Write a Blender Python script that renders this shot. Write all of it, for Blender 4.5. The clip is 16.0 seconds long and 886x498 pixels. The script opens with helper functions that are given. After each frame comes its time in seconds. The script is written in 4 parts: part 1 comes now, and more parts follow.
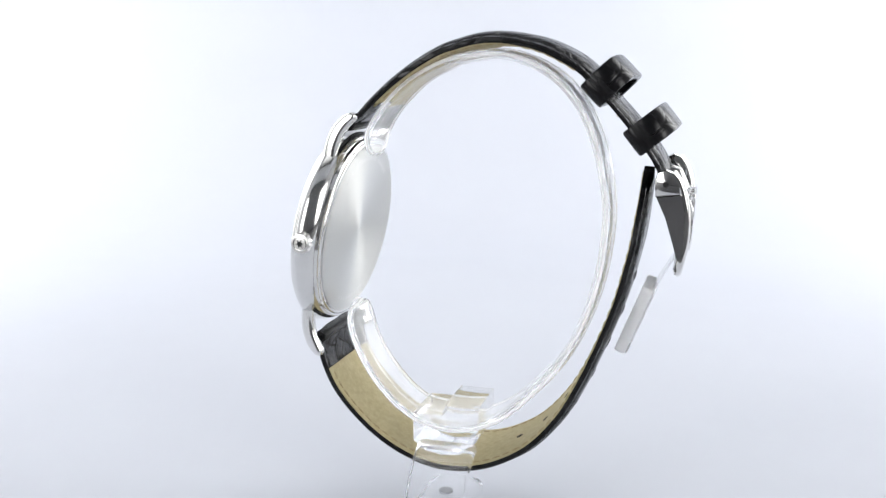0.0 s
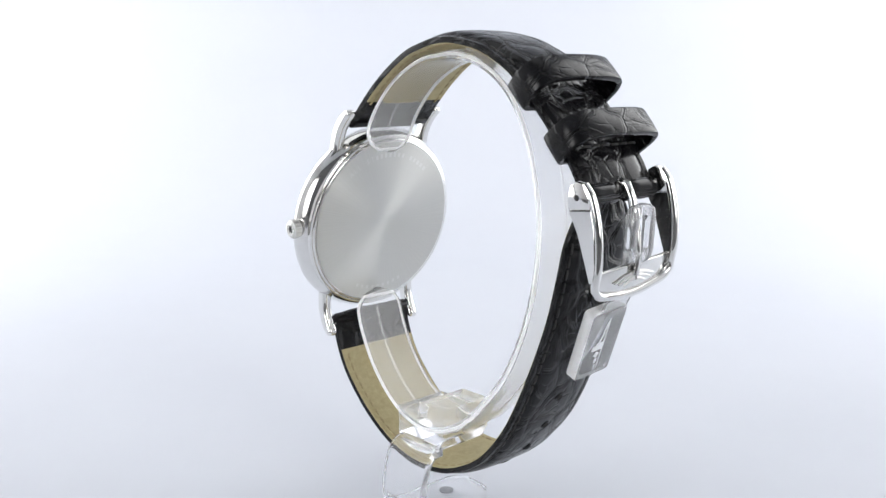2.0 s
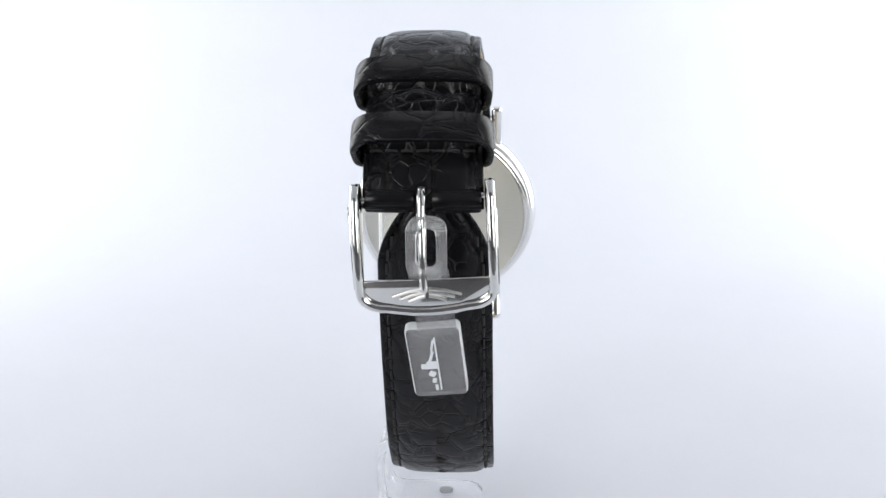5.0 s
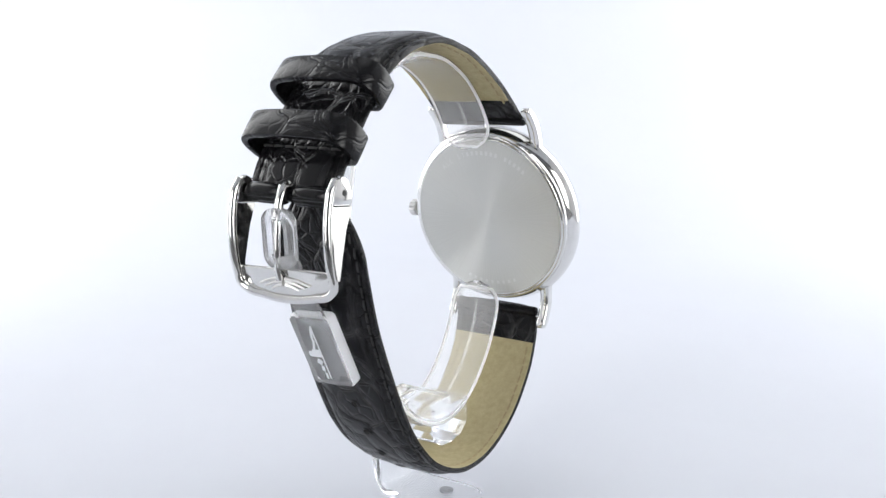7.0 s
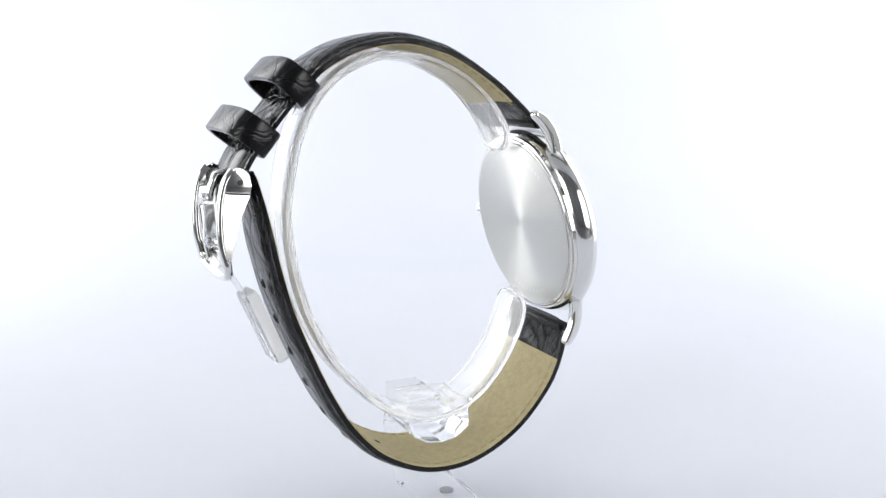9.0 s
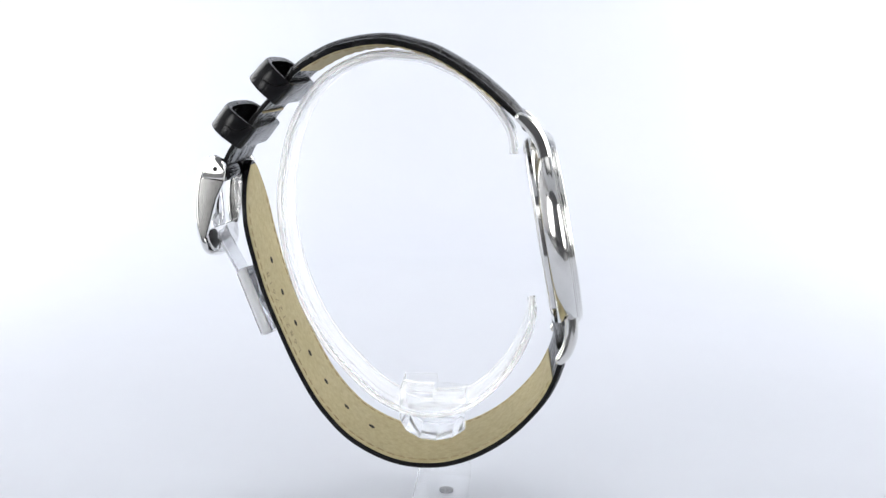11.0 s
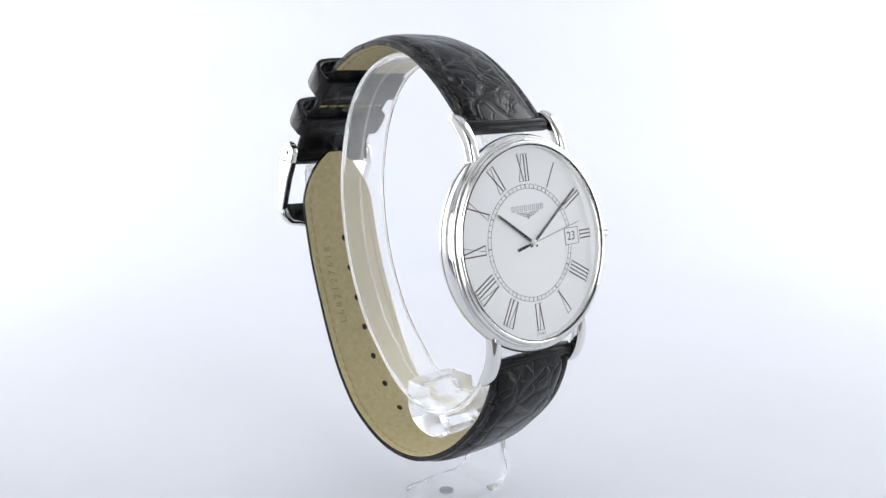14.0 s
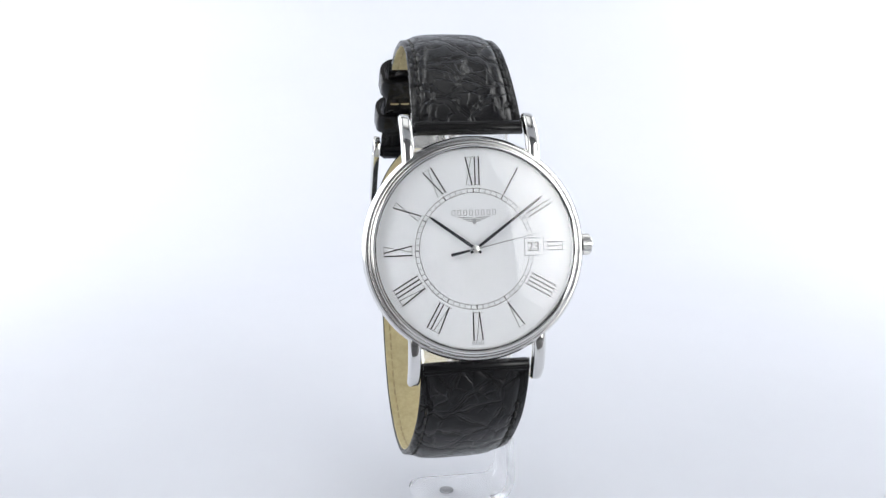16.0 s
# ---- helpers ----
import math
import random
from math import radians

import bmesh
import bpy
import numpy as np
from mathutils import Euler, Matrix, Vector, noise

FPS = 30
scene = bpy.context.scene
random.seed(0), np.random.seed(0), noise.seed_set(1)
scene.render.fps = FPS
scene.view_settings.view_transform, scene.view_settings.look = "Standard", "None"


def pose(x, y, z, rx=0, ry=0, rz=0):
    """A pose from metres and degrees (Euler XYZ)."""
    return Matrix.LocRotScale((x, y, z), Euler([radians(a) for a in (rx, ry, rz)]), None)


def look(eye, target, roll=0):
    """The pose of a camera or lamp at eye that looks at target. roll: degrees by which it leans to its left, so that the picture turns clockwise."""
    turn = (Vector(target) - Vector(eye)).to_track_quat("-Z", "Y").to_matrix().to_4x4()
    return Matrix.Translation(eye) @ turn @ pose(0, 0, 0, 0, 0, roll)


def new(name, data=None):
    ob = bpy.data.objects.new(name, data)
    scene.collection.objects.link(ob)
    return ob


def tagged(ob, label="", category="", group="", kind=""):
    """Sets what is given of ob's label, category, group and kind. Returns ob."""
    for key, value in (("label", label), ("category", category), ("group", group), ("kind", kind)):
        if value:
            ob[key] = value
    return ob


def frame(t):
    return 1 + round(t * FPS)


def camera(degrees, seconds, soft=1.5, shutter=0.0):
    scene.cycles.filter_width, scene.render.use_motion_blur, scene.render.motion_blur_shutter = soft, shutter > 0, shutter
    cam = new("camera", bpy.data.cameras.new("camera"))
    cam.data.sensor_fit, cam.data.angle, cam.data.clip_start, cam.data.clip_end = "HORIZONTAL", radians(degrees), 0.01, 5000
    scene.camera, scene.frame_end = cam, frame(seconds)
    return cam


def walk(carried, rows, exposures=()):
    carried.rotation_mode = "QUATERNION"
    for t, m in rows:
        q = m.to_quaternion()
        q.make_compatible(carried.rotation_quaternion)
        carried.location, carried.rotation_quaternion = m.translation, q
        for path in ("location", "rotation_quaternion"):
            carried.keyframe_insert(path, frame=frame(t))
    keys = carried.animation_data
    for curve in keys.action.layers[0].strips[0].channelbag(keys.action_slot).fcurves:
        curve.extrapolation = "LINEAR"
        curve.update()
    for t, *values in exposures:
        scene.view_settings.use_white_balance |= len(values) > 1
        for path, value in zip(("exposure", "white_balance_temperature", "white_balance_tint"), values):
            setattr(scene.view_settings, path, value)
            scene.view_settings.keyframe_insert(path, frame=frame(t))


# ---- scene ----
MM = 0.001


# ---- camera ----
cam = camera(50.93, 16.0, soft=1.4)
CAM = pose(0.0, -0.18335, 0.08727, 90 - 11.18, 0.20, 0.13)
walk(cam, [(0.0, CAM), (16.0, CAM)], exposures=[(0.0, -0.03), (5.2, -0.03), (7.3, 0.05), (16.0, 0.05)])

# ---- light ----
SPIN = -15.16          # turntable, degrees a second
START = -107.0         # turn at 0 s, degrees
PANEL_GLOW = 6.9
SIDE_GLOW = 4.05
TOP_GLOW = 1.15
world = bpy.data.worlds.new("studio_dark")
world.use_nodes = True
world.node_tree.nodes["Background"].inputs[0].default_value = (0.8, 0.88, 1.0, 1)
world.node_tree.nodes["Background"].inputs[1].default_value = 0.05
scene.world = world


# ---- materials ----
def material(name, color, rough=0.5, metal=0.0, coat=0.0, ior=1.5, transmission=0.0, spec=0.5):
    m = bpy.data.materials.new(name)
    m.use_nodes = True
    b = m.node_tree.nodes["Principled BSDF"]
    b.inputs["Base Color"].default_value = (*color, 1)
    b.inputs["Roughness"].default_value = rough
    b.inputs["Metallic"].default_value = metal
    b.inputs["Coat Weight"].default_value = coat
    b.inputs["Coat Roughness"].default_value = 0.12
    b.inputs["IOR"].default_value = ior
    b.inputs["Transmission Weight"].default_value = transmission
    b.inputs["Specular IOR Level"].default_value = spec
    return m, m.node_tree, b


def node(nt, kind, **values):
    n = nt.nodes.new(kind)
    for k, v in values.items():
        n.inputs[k].default_value = v
    return n


def bump(nt, b, height, strength, distance, under=None):
    n = nt.nodes.new("ShaderNodeBump")
    n.inputs["Strength"].default_value = strength
    n.inputs["Distance"].default_value = distance
    nt.links.new(height, n.inputs["Height"])
    if under:
        nt.links.new(under, n.inputs["Normal"])
    nt.links.new(n.outputs[0], b.inputs["Normal"])
    return n.outputs[0]


def ramp(nt, fac, stops):
    n = nt.nodes.new("ShaderNodeValToRGB")
    while len(n.color_ramp.elements) < len(stops):
        n.color_ramp.elements.new(0.5)
    for e, (at, c) in zip(n.color_ramp.elements, stops):
        e.position = at
        e.color = (*c, 1) if len(c) == 3 else c
    nt.links.new(fac, n.inputs[0])
    return n.outputs[0]


def speckle(m, nt, b, scale, low, high, rough_low, rough_high, depth=0.0):
    """Two scales of colour and gloss variation in object space."""
    co = nt.nodes.new("ShaderNodeTexCoord")
    a = node(nt, "ShaderNodeTexNoise", Scale=scale, Detail=6.0, Roughness=0.65)
    nt.links.new(co.outputs["Object"], a.inputs["Vector"])
    nt.links.new(ramp(nt, a.outputs[0], [(0.3, low), (0.7, high)]), b.inputs["Base Color"])
    c = node(nt, "ShaderNodeTexNoise", Scale=scale * 0.17, Detail=3.0)
    nt.links.new(co.outputs["Object"], c.inputs["Vector"])
    r = nt.nodes.new("ShaderNodeMapRange")
    r.inputs["To Min"].default_value, r.inputs["To Max"].default_value = rough_low, rough_high
    nt.links.new(c.outputs[0], r.inputs["Value"])
    nt.links.new(r.outputs[0], b.inputs["Roughness"])
    if depth:
        bump(nt, b, a.outputs[0], 0.5, depth)


def crocodile(name, base, crease, cell, coat, relief=0.26):
    """Embossed reptile leather: scales in strap UVs (1 unit = 1 mm)."""
    m, nt, b = material(name, base, 0.34, coat=coat, spec=0.2)
    co = nt.nodes.new("ShaderNodeTexCoord")
    wob = node(nt, "ShaderNodeTexNoise", Scale=0.16, Detail=2.0)
    nt.links.new(co.outputs["UV"], wob.inputs["Vector"])
    sub = nt.nodes.new("ShaderNodeVectorMath")
    sub.operation = "SUBTRACT"
    nt.links.new(wob.outputs["Color"], sub.inputs[0])
    sub.inputs[1].default_value = (0.5, 0.5, 0.5)
    sc = nt.nodes.new("ShaderNodeVectorMath")
    sc.operation = "MULTIPLY"
    nt.links.new(sub.outputs[0], sc.inputs[0])
    sc.inputs[1].default_value = (3.5, 5.0, 0.0)
    add = nt.nodes.new("ShaderNodeVectorMath")
    nt.links.new(co.outputs["UV"], add.inputs[0])
    nt.links.new(sc.outputs[0], add.inputs[1])
    axes = nt.nodes.new("ShaderNodeSeparateXYZ")
    nt.links.new(add.outputs[0], axes.inputs[0])
    cube = nt.nodes.new("ShaderNodeMath")
    cube.operation = "POWER"
    nt.links.new(axes.outputs[0], cube.inputs[0])
    cube.inputs[1].default_value = 3.0
    wide = nt.nodes.new("ShaderNodeMath")
    wide.operation = "MULTIPLY_ADD"
    nt.links.new(cube.outputs[0], wide.inputs[0])
    wide.inputs[1].default_value = 0.006
    nt.links.new(axes.outputs[0], wide.inputs[2])
    both = nt.nodes.new("ShaderNodeCombineXYZ")
    nt.links.new(wide.outputs[0], both.inputs[0])
    nt.links.new(axes.outputs[1], both.inputs[1])
    mp = node(nt, "ShaderNodeMapping", Scale=(1.0 / cell, 1.05 / cell, 1.0))
    nt.links.new(both.outputs[0], mp.inputs["Vector"])
    v = nt.nodes.new("ShaderNodeTexVoronoi")
    v.feature = "DISTANCE_TO_EDGE"
    v.voronoi_dimensions = "2D"
    v.inputs["Scale"].default_value = 1.0
    v.inputs["Randomness"].default_value = 0.85
    nt.links.new(mp.outputs[0], v.inputs["Vector"])
    v2 = nt.nodes.new("ShaderNodeTexVoronoi")
    v2.feature = "DISTANCE_TO_EDGE"
    v2.voronoi_dimensions = "2D"
    v2.inputs["Scale"].default_value = 2.3
    nt.links.new(mp.outputs[0], v2.inputs["Vector"])
    r1 = ramp(nt, v.outputs["Distance"], [(0.0, (0, 0, 0)), (0.018, (0.35,) * 3), (0.045, (0.84,) * 3), (0.062, (0.86,) * 3), (0.078, (0.52,) * 3), (0.1, (0.9,) * 3), (0.22, (1, 1, 1))])
    # finer wrinkles run in patches only
    patch = node(nt, "ShaderNodeTexNoise", Scale=0.11, Detail=1.0)
    nt.links.new(co.outputs["UV"], patch.inputs["Vector"])
    r2w = ramp(nt, v2.outputs["Distance"], [(0.0, (0.55,) * 3), (0.05, (0.9,) * 3), (0.12, (1, 1, 1))])
    mix = nt.nodes.new("ShaderNodeMix")
    mix.data_type = "RGBA"
    nt.links.new(ramp(nt, patch.outputs[0], [(0.42, (0, 0, 0)), (0.56, (1, 1, 1))]), mix.inputs["Factor"])
    mix.inputs["A"].default_value = (1, 1, 1, 1)
    nt.links.new(r2w, mix.inputs["B"])
    r2 = mix.outputs["Result"]
    mul = nt.nodes.new("ShaderNodeMath")
    mul.operation = "MULTIPLY"
    nt.links.new(r1, mul.inputs[0])
    nt.links.new(r2, mul.inputs[1])
    fine = node(nt, "ShaderNodeTexNoise", Scale=3.2, Detail=5.0)
    nt.links.new(co.outputs["UV"], fine.inputs["Vector"])
    n1 = bump(nt, b, fine.outputs[0], 0.25, 0.03 * MM)
    bump(nt, b, mul.outputs[0], 1.0, relief * MM, n1)
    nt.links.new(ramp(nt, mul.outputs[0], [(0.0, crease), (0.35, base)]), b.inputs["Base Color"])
    nt.links.new(ramp(nt, fine.outputs[0], [(0.3, (0.15,) * 3), (0.7, (0.25,) * 3)]), b.inputs["Roughness"])
    return m


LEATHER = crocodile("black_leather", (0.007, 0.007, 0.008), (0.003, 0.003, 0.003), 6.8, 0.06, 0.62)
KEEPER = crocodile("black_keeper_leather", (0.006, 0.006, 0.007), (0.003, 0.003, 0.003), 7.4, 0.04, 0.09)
LINING, _nt, _b = material("calf_lining", (0.50, 0.42, 0.27), 0.75)
speckle(LINING, _nt, _b, 900, (0.34, 0.29, 0.15), (0.44, 0.375, 0.215), 0.62, 0.85, 0.06 * MM)
THREAD_BLACK, _nt, _b = material("black_thread", (0.012, 0.012, 0.012), 0.6)
speckle(THREAD_BLACK, _nt, _b, 5000, (0.006, 0.006, 0.006), (0.03, 0.03, 0.03), 0.5, 0.8)
THREAD_CREAM, _nt, _b = material("cream_thread", (0.55, 0.48, 0.34), 0.8)
speckle(THREAD_CREAM, _nt, _b, 5000, (0.24, 0.19, 0.09), (0.38, 0.31, 0.17), 0.6, 0.9)
HOLE, _nt, _b = material("punched_hole", (0.008, 0.007, 0.006), 0.9)
STEEL, _nt, _b = material("polished_steel", (0.78, 0.775, 0.76), 0.06, 1.0)
speckle(STEEL, _nt, _b, 700, (0.76, 0.755, 0.74), (0.80, 0.795, 0.78), 0.07, 0.13)
DARKSTEEL, _nt, _b = material("shadowed_steel_pin", (0.03, 0.03, 0.03), 0.4, 0.5)

HOLEGREY, _nt, _b = material("grey_hole", (0.22, 0.23, 0.25), 0.5)
speckle(HOLEGREY, _nt, _b, 2500, (0.12, 0.125, 0.14), (0.4, 0.41, 0.44), 0.4, 0.6)
SATIN, _nt, _b = material("satin_steel", (0.72, 0.715, 0.70), 0.3, 1.0)
speckle(SATIN, _nt, _b, 2600, (0.69, 0.685, 0.67), (0.75, 0.745, 0.73), 0.26, 0.36)


def brushed_disc():
    """Sunburst-brushed steel: fine radial lines about the disc's middle."""
    m, nt, b = material("sunburst_steel", (0.60, 0.60, 0.585), 0.32, 1.0)
    co = nt.nodes.new("ShaderNodeTexCoord")
    gr = nt.nodes.new("ShaderNodeSeparateXYZ")
    nt.links.new(co.outputs["UV"], gr.inputs[0])
    no = nt.nodes.new("ShaderNodeTexNoise")
    no.noise_dimensions = "1D"
    no.inputs["Scale"].default_value = 60
    no.inputs["Detail"].default_value = 3
    nt.links.new(gr.outputs[0], no.inputs["W"])
    nt.links.new(ramp(nt, no.outputs[0], [(0.3, (0.64, 0.635, 0.60)), (0.7, (0.675, 0.67, 0.635))]), b.inputs["Base Color"])
    b.inputs["Anisotropic"].default_value = 0.85
    b.inputs["Anisotropic Rotation"].default_value = 0.25
    tg = nt.nodes.new("ShaderNodeTangent")
    tg.direction_type = "UV_MAP"
    nt.links.new(tg.outputs[0], b.inputs["Tangent"])
    b.inputs["Roughness"].default_value = 0.34
    return m


SUNBURST = brushed_disc()
DIALMAT, _nt, _b = material("white_lacquer", (0.80, 0.82, 0.85), 0.4)
speckle(DIALMAT, _nt, _b, 3000, (0.79, 0.81, 0.84), (0.82, 0.84, 0.87), 0.35, 0.45)
INK, _nt, _b = material("black_print", (0.015, 0.016, 0.02), 0.5)
GREYINK, _nt, _b = material("grey_print", (0.20, 0.21, 0.23), 0.5)
BLUED, _nt, _b = material("dark_steel_hand", (0.035, 0.038, 0.045), 0.25, 0.6)
# paler than the other hands: the needle's reflected light is in the colour
NEEDLE, _nt, _b = material("lit_steel_needle", (0.3, 0.31, 0.33), 0.3, 1.0)
PALEINK, _nt, _b = material("pale_grey_print", (0.33, 0.34, 0.36), 0.5)
ENGRAVE, _nt, _b = material("engraved_mark", (0.74, 0.735, 0.71), 0.4, 1.0)
EMBOSS, _nt, _b = material("stamped_lining_mark", (0.24, 0.20, 0.11), 0.8)


def clear(name, tint, rough, ior, solid):
    m, nt, b = material(name, tint, rough, ior=ior, transmission=solid)
    co = nt.nodes.new("ShaderNodeTexCoord")
    n = node(nt, "ShaderNodeTexNoise", Scale=160.0, Detail=3.0)
    nt.links.new(co.outputs["Object"], n.inputs["Vector"])
    bump(nt, b, n.outputs[0], 0.12, 0.12 * MM)
    return m


ACRYLIC = clear("clear_acrylic", (0.985, 0.987, 0.99), 0.1, 1.15, 0.85)
TAGPLASTIC = clear("clear_tag_plastic", (0.95, 0.955, 0.97), 0.08, 1.3, 0.88)
BEAD = clear("clear_bead_plastic", (0.97, 0.975, 0.985), 0.06, 1.4, 0.86)
CUTBLOCK = clear("clear_cut_acrylic", (0.965, 0.972, 0.98), 0.04, 1.22, 0.95)
FROST, _nt, _b = material("frosted_engraving", (0.75, 0.77, 0.80), 0.6)
# milky white for edge outlines that imitate light caught by clear plastic
RIM = clear("milky_edge_glint", (0.98, 0.983, 0.99), 0.35, 1.12, 0.5)
CRYSTAL, _nt, _b = material("watch_glass", (1, 1, 1), 0.0, ior=1.5, transmission=1.0)

PAPER, _nt, _b = material("white_backdrop", (0.572, 0.590, 0.640), 0.85, spec=0.2)
speckle(PAPER, _nt, _b, 9, (0.562, 0.580, 0.630), (0.582, 0.600, 0.650), 0.8, 0.9)
# unseen booth ceiling, white only to bounce light
BOOTHTOP, _nt, _b = material("added_booth_white", (0.82, 0.84, 0.87), 0.9, spec=0.1)
speckle(BOOTHTOP, _nt, _b, 12, (0.80, 0.82, 0.85), (0.84, 0.86, 0.89), 0.85, 0.95)
# dark slab out of view, added for reflections from below
DARKTABLE, _nt, _b = material("added_dark_base", (0.06, 0.06, 0.065), 0.6)
speckle(DARKTABLE, _nt, _b, 60, (0.045, 0.045, 0.05), (0.075, 0.075, 0.08), 0.5, 0.7)
# unseen booth walls, grey chosen for what the steel reflects
GREYWALL, _nt, _b = material("added_booth_grey", (0.62, 0.62, 0.63), 0.9, spec=0.1)
speckle(GREYWALL, _nt, _b, 12, (0.60, 0.60, 0.61), (0.64, 0.64, 0.65), 0.85, 0.95)
# unseen front screen; its grey sets how dark the reflections are
FRONTSCREEN, _nt, _b = material("added_front_screen", (0.15, 0.15, 0.155), 0.9, spec=0.1)
speckle(FRONTSCREEN, _nt, _b, 14, (0.13, 0.13, 0.135), (0.17, 0.17, 0.175), 0.85, 0.95)
DARKFABRIC, _nt, _b = material("dark_fabric", (0.02, 0.02, 0.022), 0.9)


def glow(name, color, strength, w, h, core=0.45, rim=0.12):
    """A diffuser that is brightest in its middle and falls off towards its rim (w x h mm)."""
    m = bpy.data.materials.new(name)
    m.use_nodes = True
    nt = m.node_tree
    nt.nodes.clear()
    e = nt.nodes.new("ShaderNodeEmission")
    o = nt.nodes.new("ShaderNodeOutputMaterial")
    co = nt.nodes.new("ShaderNodeTexCoord")
    mp = node(nt, "ShaderNodeMapping", Scale=(2 / (w * MM), 2 / (h * MM), 0.0))
    nt.links.new(co.outputs["Object"], mp.inputs["Vector"])
    ln = nt.nodes.new("ShaderNodeSeparateXYZ")
    nt.links.new(mp.outputs[0], ln.inputs[0])
    fall = []
    for k in (0, 1):
        ab = nt.nodes.new("ShaderNodeMath")
        ab.operation = "ABSOLUTE"
        nt.links.new(ln.outputs[k], ab.inputs[0])
        r = nt.nodes.new("ShaderNodeMapRange")
        r.interpolation_type = "SMOOTHSTEP"
        for key, v in (("From Min", core), ("From Max", 1.0), ("To Min", 1.0), ("To Max", rim)):
            r.inputs[key].default_value = v
        nt.links.new(ab.outputs[0], r.inputs["Value"])
        fall.append(r.outputs[0])
    mu = nt.nodes.new("ShaderNodeMath")
    mu.operation = "MULTIPLY"
    nt.links.new(fall[0], mu.inputs[0])
    nt.links.new(fall[1], mu.inputs[1])
    st = nt.nodes.new("ShaderNodeMath")
    st.operation = "MULTIPLY"
    nt.links.new(mu.outputs[0], st.inputs[0])
    st.inputs[1].default_value = strength
    e.inputs[0].default_value = (*color, 1)
    nt.links.new(st.outputs[0], e.inputs[1])
    nt.links.new(e.outputs[0], o.inputs[0])
    return m


GLOW_FRONT = glow("softbox_diffuser_front", (1.0, 1.0, 1.0), PANEL_GLOW, 204, 300, 0.3, 0.34)
GLOW_SIDE = glow("softbox_diffuser_side", (0.98, 0.99, 1.0), SIDE_GLOW, 384, 480, 0.45, 0.5)
# overhead fill with no known source, added to lift the floor
GLOW_TOP = glow("top_fill_panel", (0.97, 0.985, 1.0), TOP_GLOW, 420, 420)


# ---- mesh helpers ----
def part(name, bm, mat, parent=None, label="", smooth=True, at=None):
    if at is not None:
        bmesh.ops.transform(bm, matrix=at, verts=bm.verts)
    me = bpy.data.meshes.new(name)
    bmesh.ops.recalc_face_normals(bm, faces=bm.faces)
    bm.to_mesh(me)
    bm.free()
    me.materials.append(mat)
    if smooth:
        for f in me.polygons:
            f.use_smooth = True
        me.set_sharp_from_angle(angle=radians(38))
    ob = new(name, me)
    if parent is not None:
        ob.parent = parent
    if label:
        ob["label"] = label
    return ob


def shared(name, me, parent, m):
    """One more piece on a mesh that alike pieces share."""
    ob = new(name, me)
    ob.parent = parent
    ob.matrix_basis = m
    return ob


def lathe(profile, seg=128, uv=False):
    """Turned body about z; profile is (radius, height) in mm."""
    bm = bmesh.new()
    rings = []
    for r, h in profile:
        if r < 1e-6:
            rings.append([bm.verts.new((0, 0, h * MM))])
        else:
            rings.append([bm.verts.new((r * MM * math.cos(a), r * MM * math.sin(a), h * MM))
                          for a in (2 * math.pi * k / seg for k in range(seg))])
    for a, b in zip(rings, rings[1:]):
        for k in range(seg):
            j = (k + 1) % seg
            if len(a) == 1 and len(b) > 1:
                bm.faces.new((a[0], b[k], b[j]))
            elif len(b) == 1 and len(a) > 1:
                bm.faces.new((a[k], a[j], b[0]))
            elif len(a) > 1:
                bm.faces.new((a[k], a[j], b[j], b[k]))
    if uv:
        lay = bm.loops.layers.uv.new("UVMap")
        for f in bm.faces:
            for lp in f.loops:
                lp[lay].uv = (lp.vert.co.x / MM, lp.vert.co.y / MM)
    return bm


def box(sx, sy, sz, bevel=0.0, seg=2):
    bm = bmesh.new()
    bmesh.ops.create_cube(bm, size=1.0)
    bmesh.ops.scale(bm, vec=(sx * MM, sy * MM, sz * MM), verts=bm.verts)
    if bevel:
        bmesh.ops.bevel(bm, geom=bm.edges[:], offset=bevel * MM, segments=seg, affect="EDGES", profile=0.5)
    return bm


def prism(outline, depth, bevel=0.0, seg=2):
    """Outline in the xy plane, in mm, drawn out along z from -depth/2 to depth/2."""
    bm = bmesh.new()
    lo = [bm.verts.new((x * MM, y * MM, -depth / 2 * MM)) for x, y in outline]
    hi = [bm.verts.new((x * MM, y * MM, depth / 2 * MM)) for x, y in outline]
    bm.faces.new(lo[::-1])
    bm.faces.new(hi)
    n = len(lo)
    for k in range(n):
        bm.faces.new((lo[k], lo[(k + 1) % n], hi[(k + 1) % n], hi[k]))
    if bevel:
        caps = [e for e in bm.edges if abs(e.verts[0].co.z - e.verts[1].co.z) < 1e-7]
        bmesh.ops.bevel(bm, geom=caps, offset=bevel * MM, segments=seg, affect="EDGES", profile=0.5)
    return bm


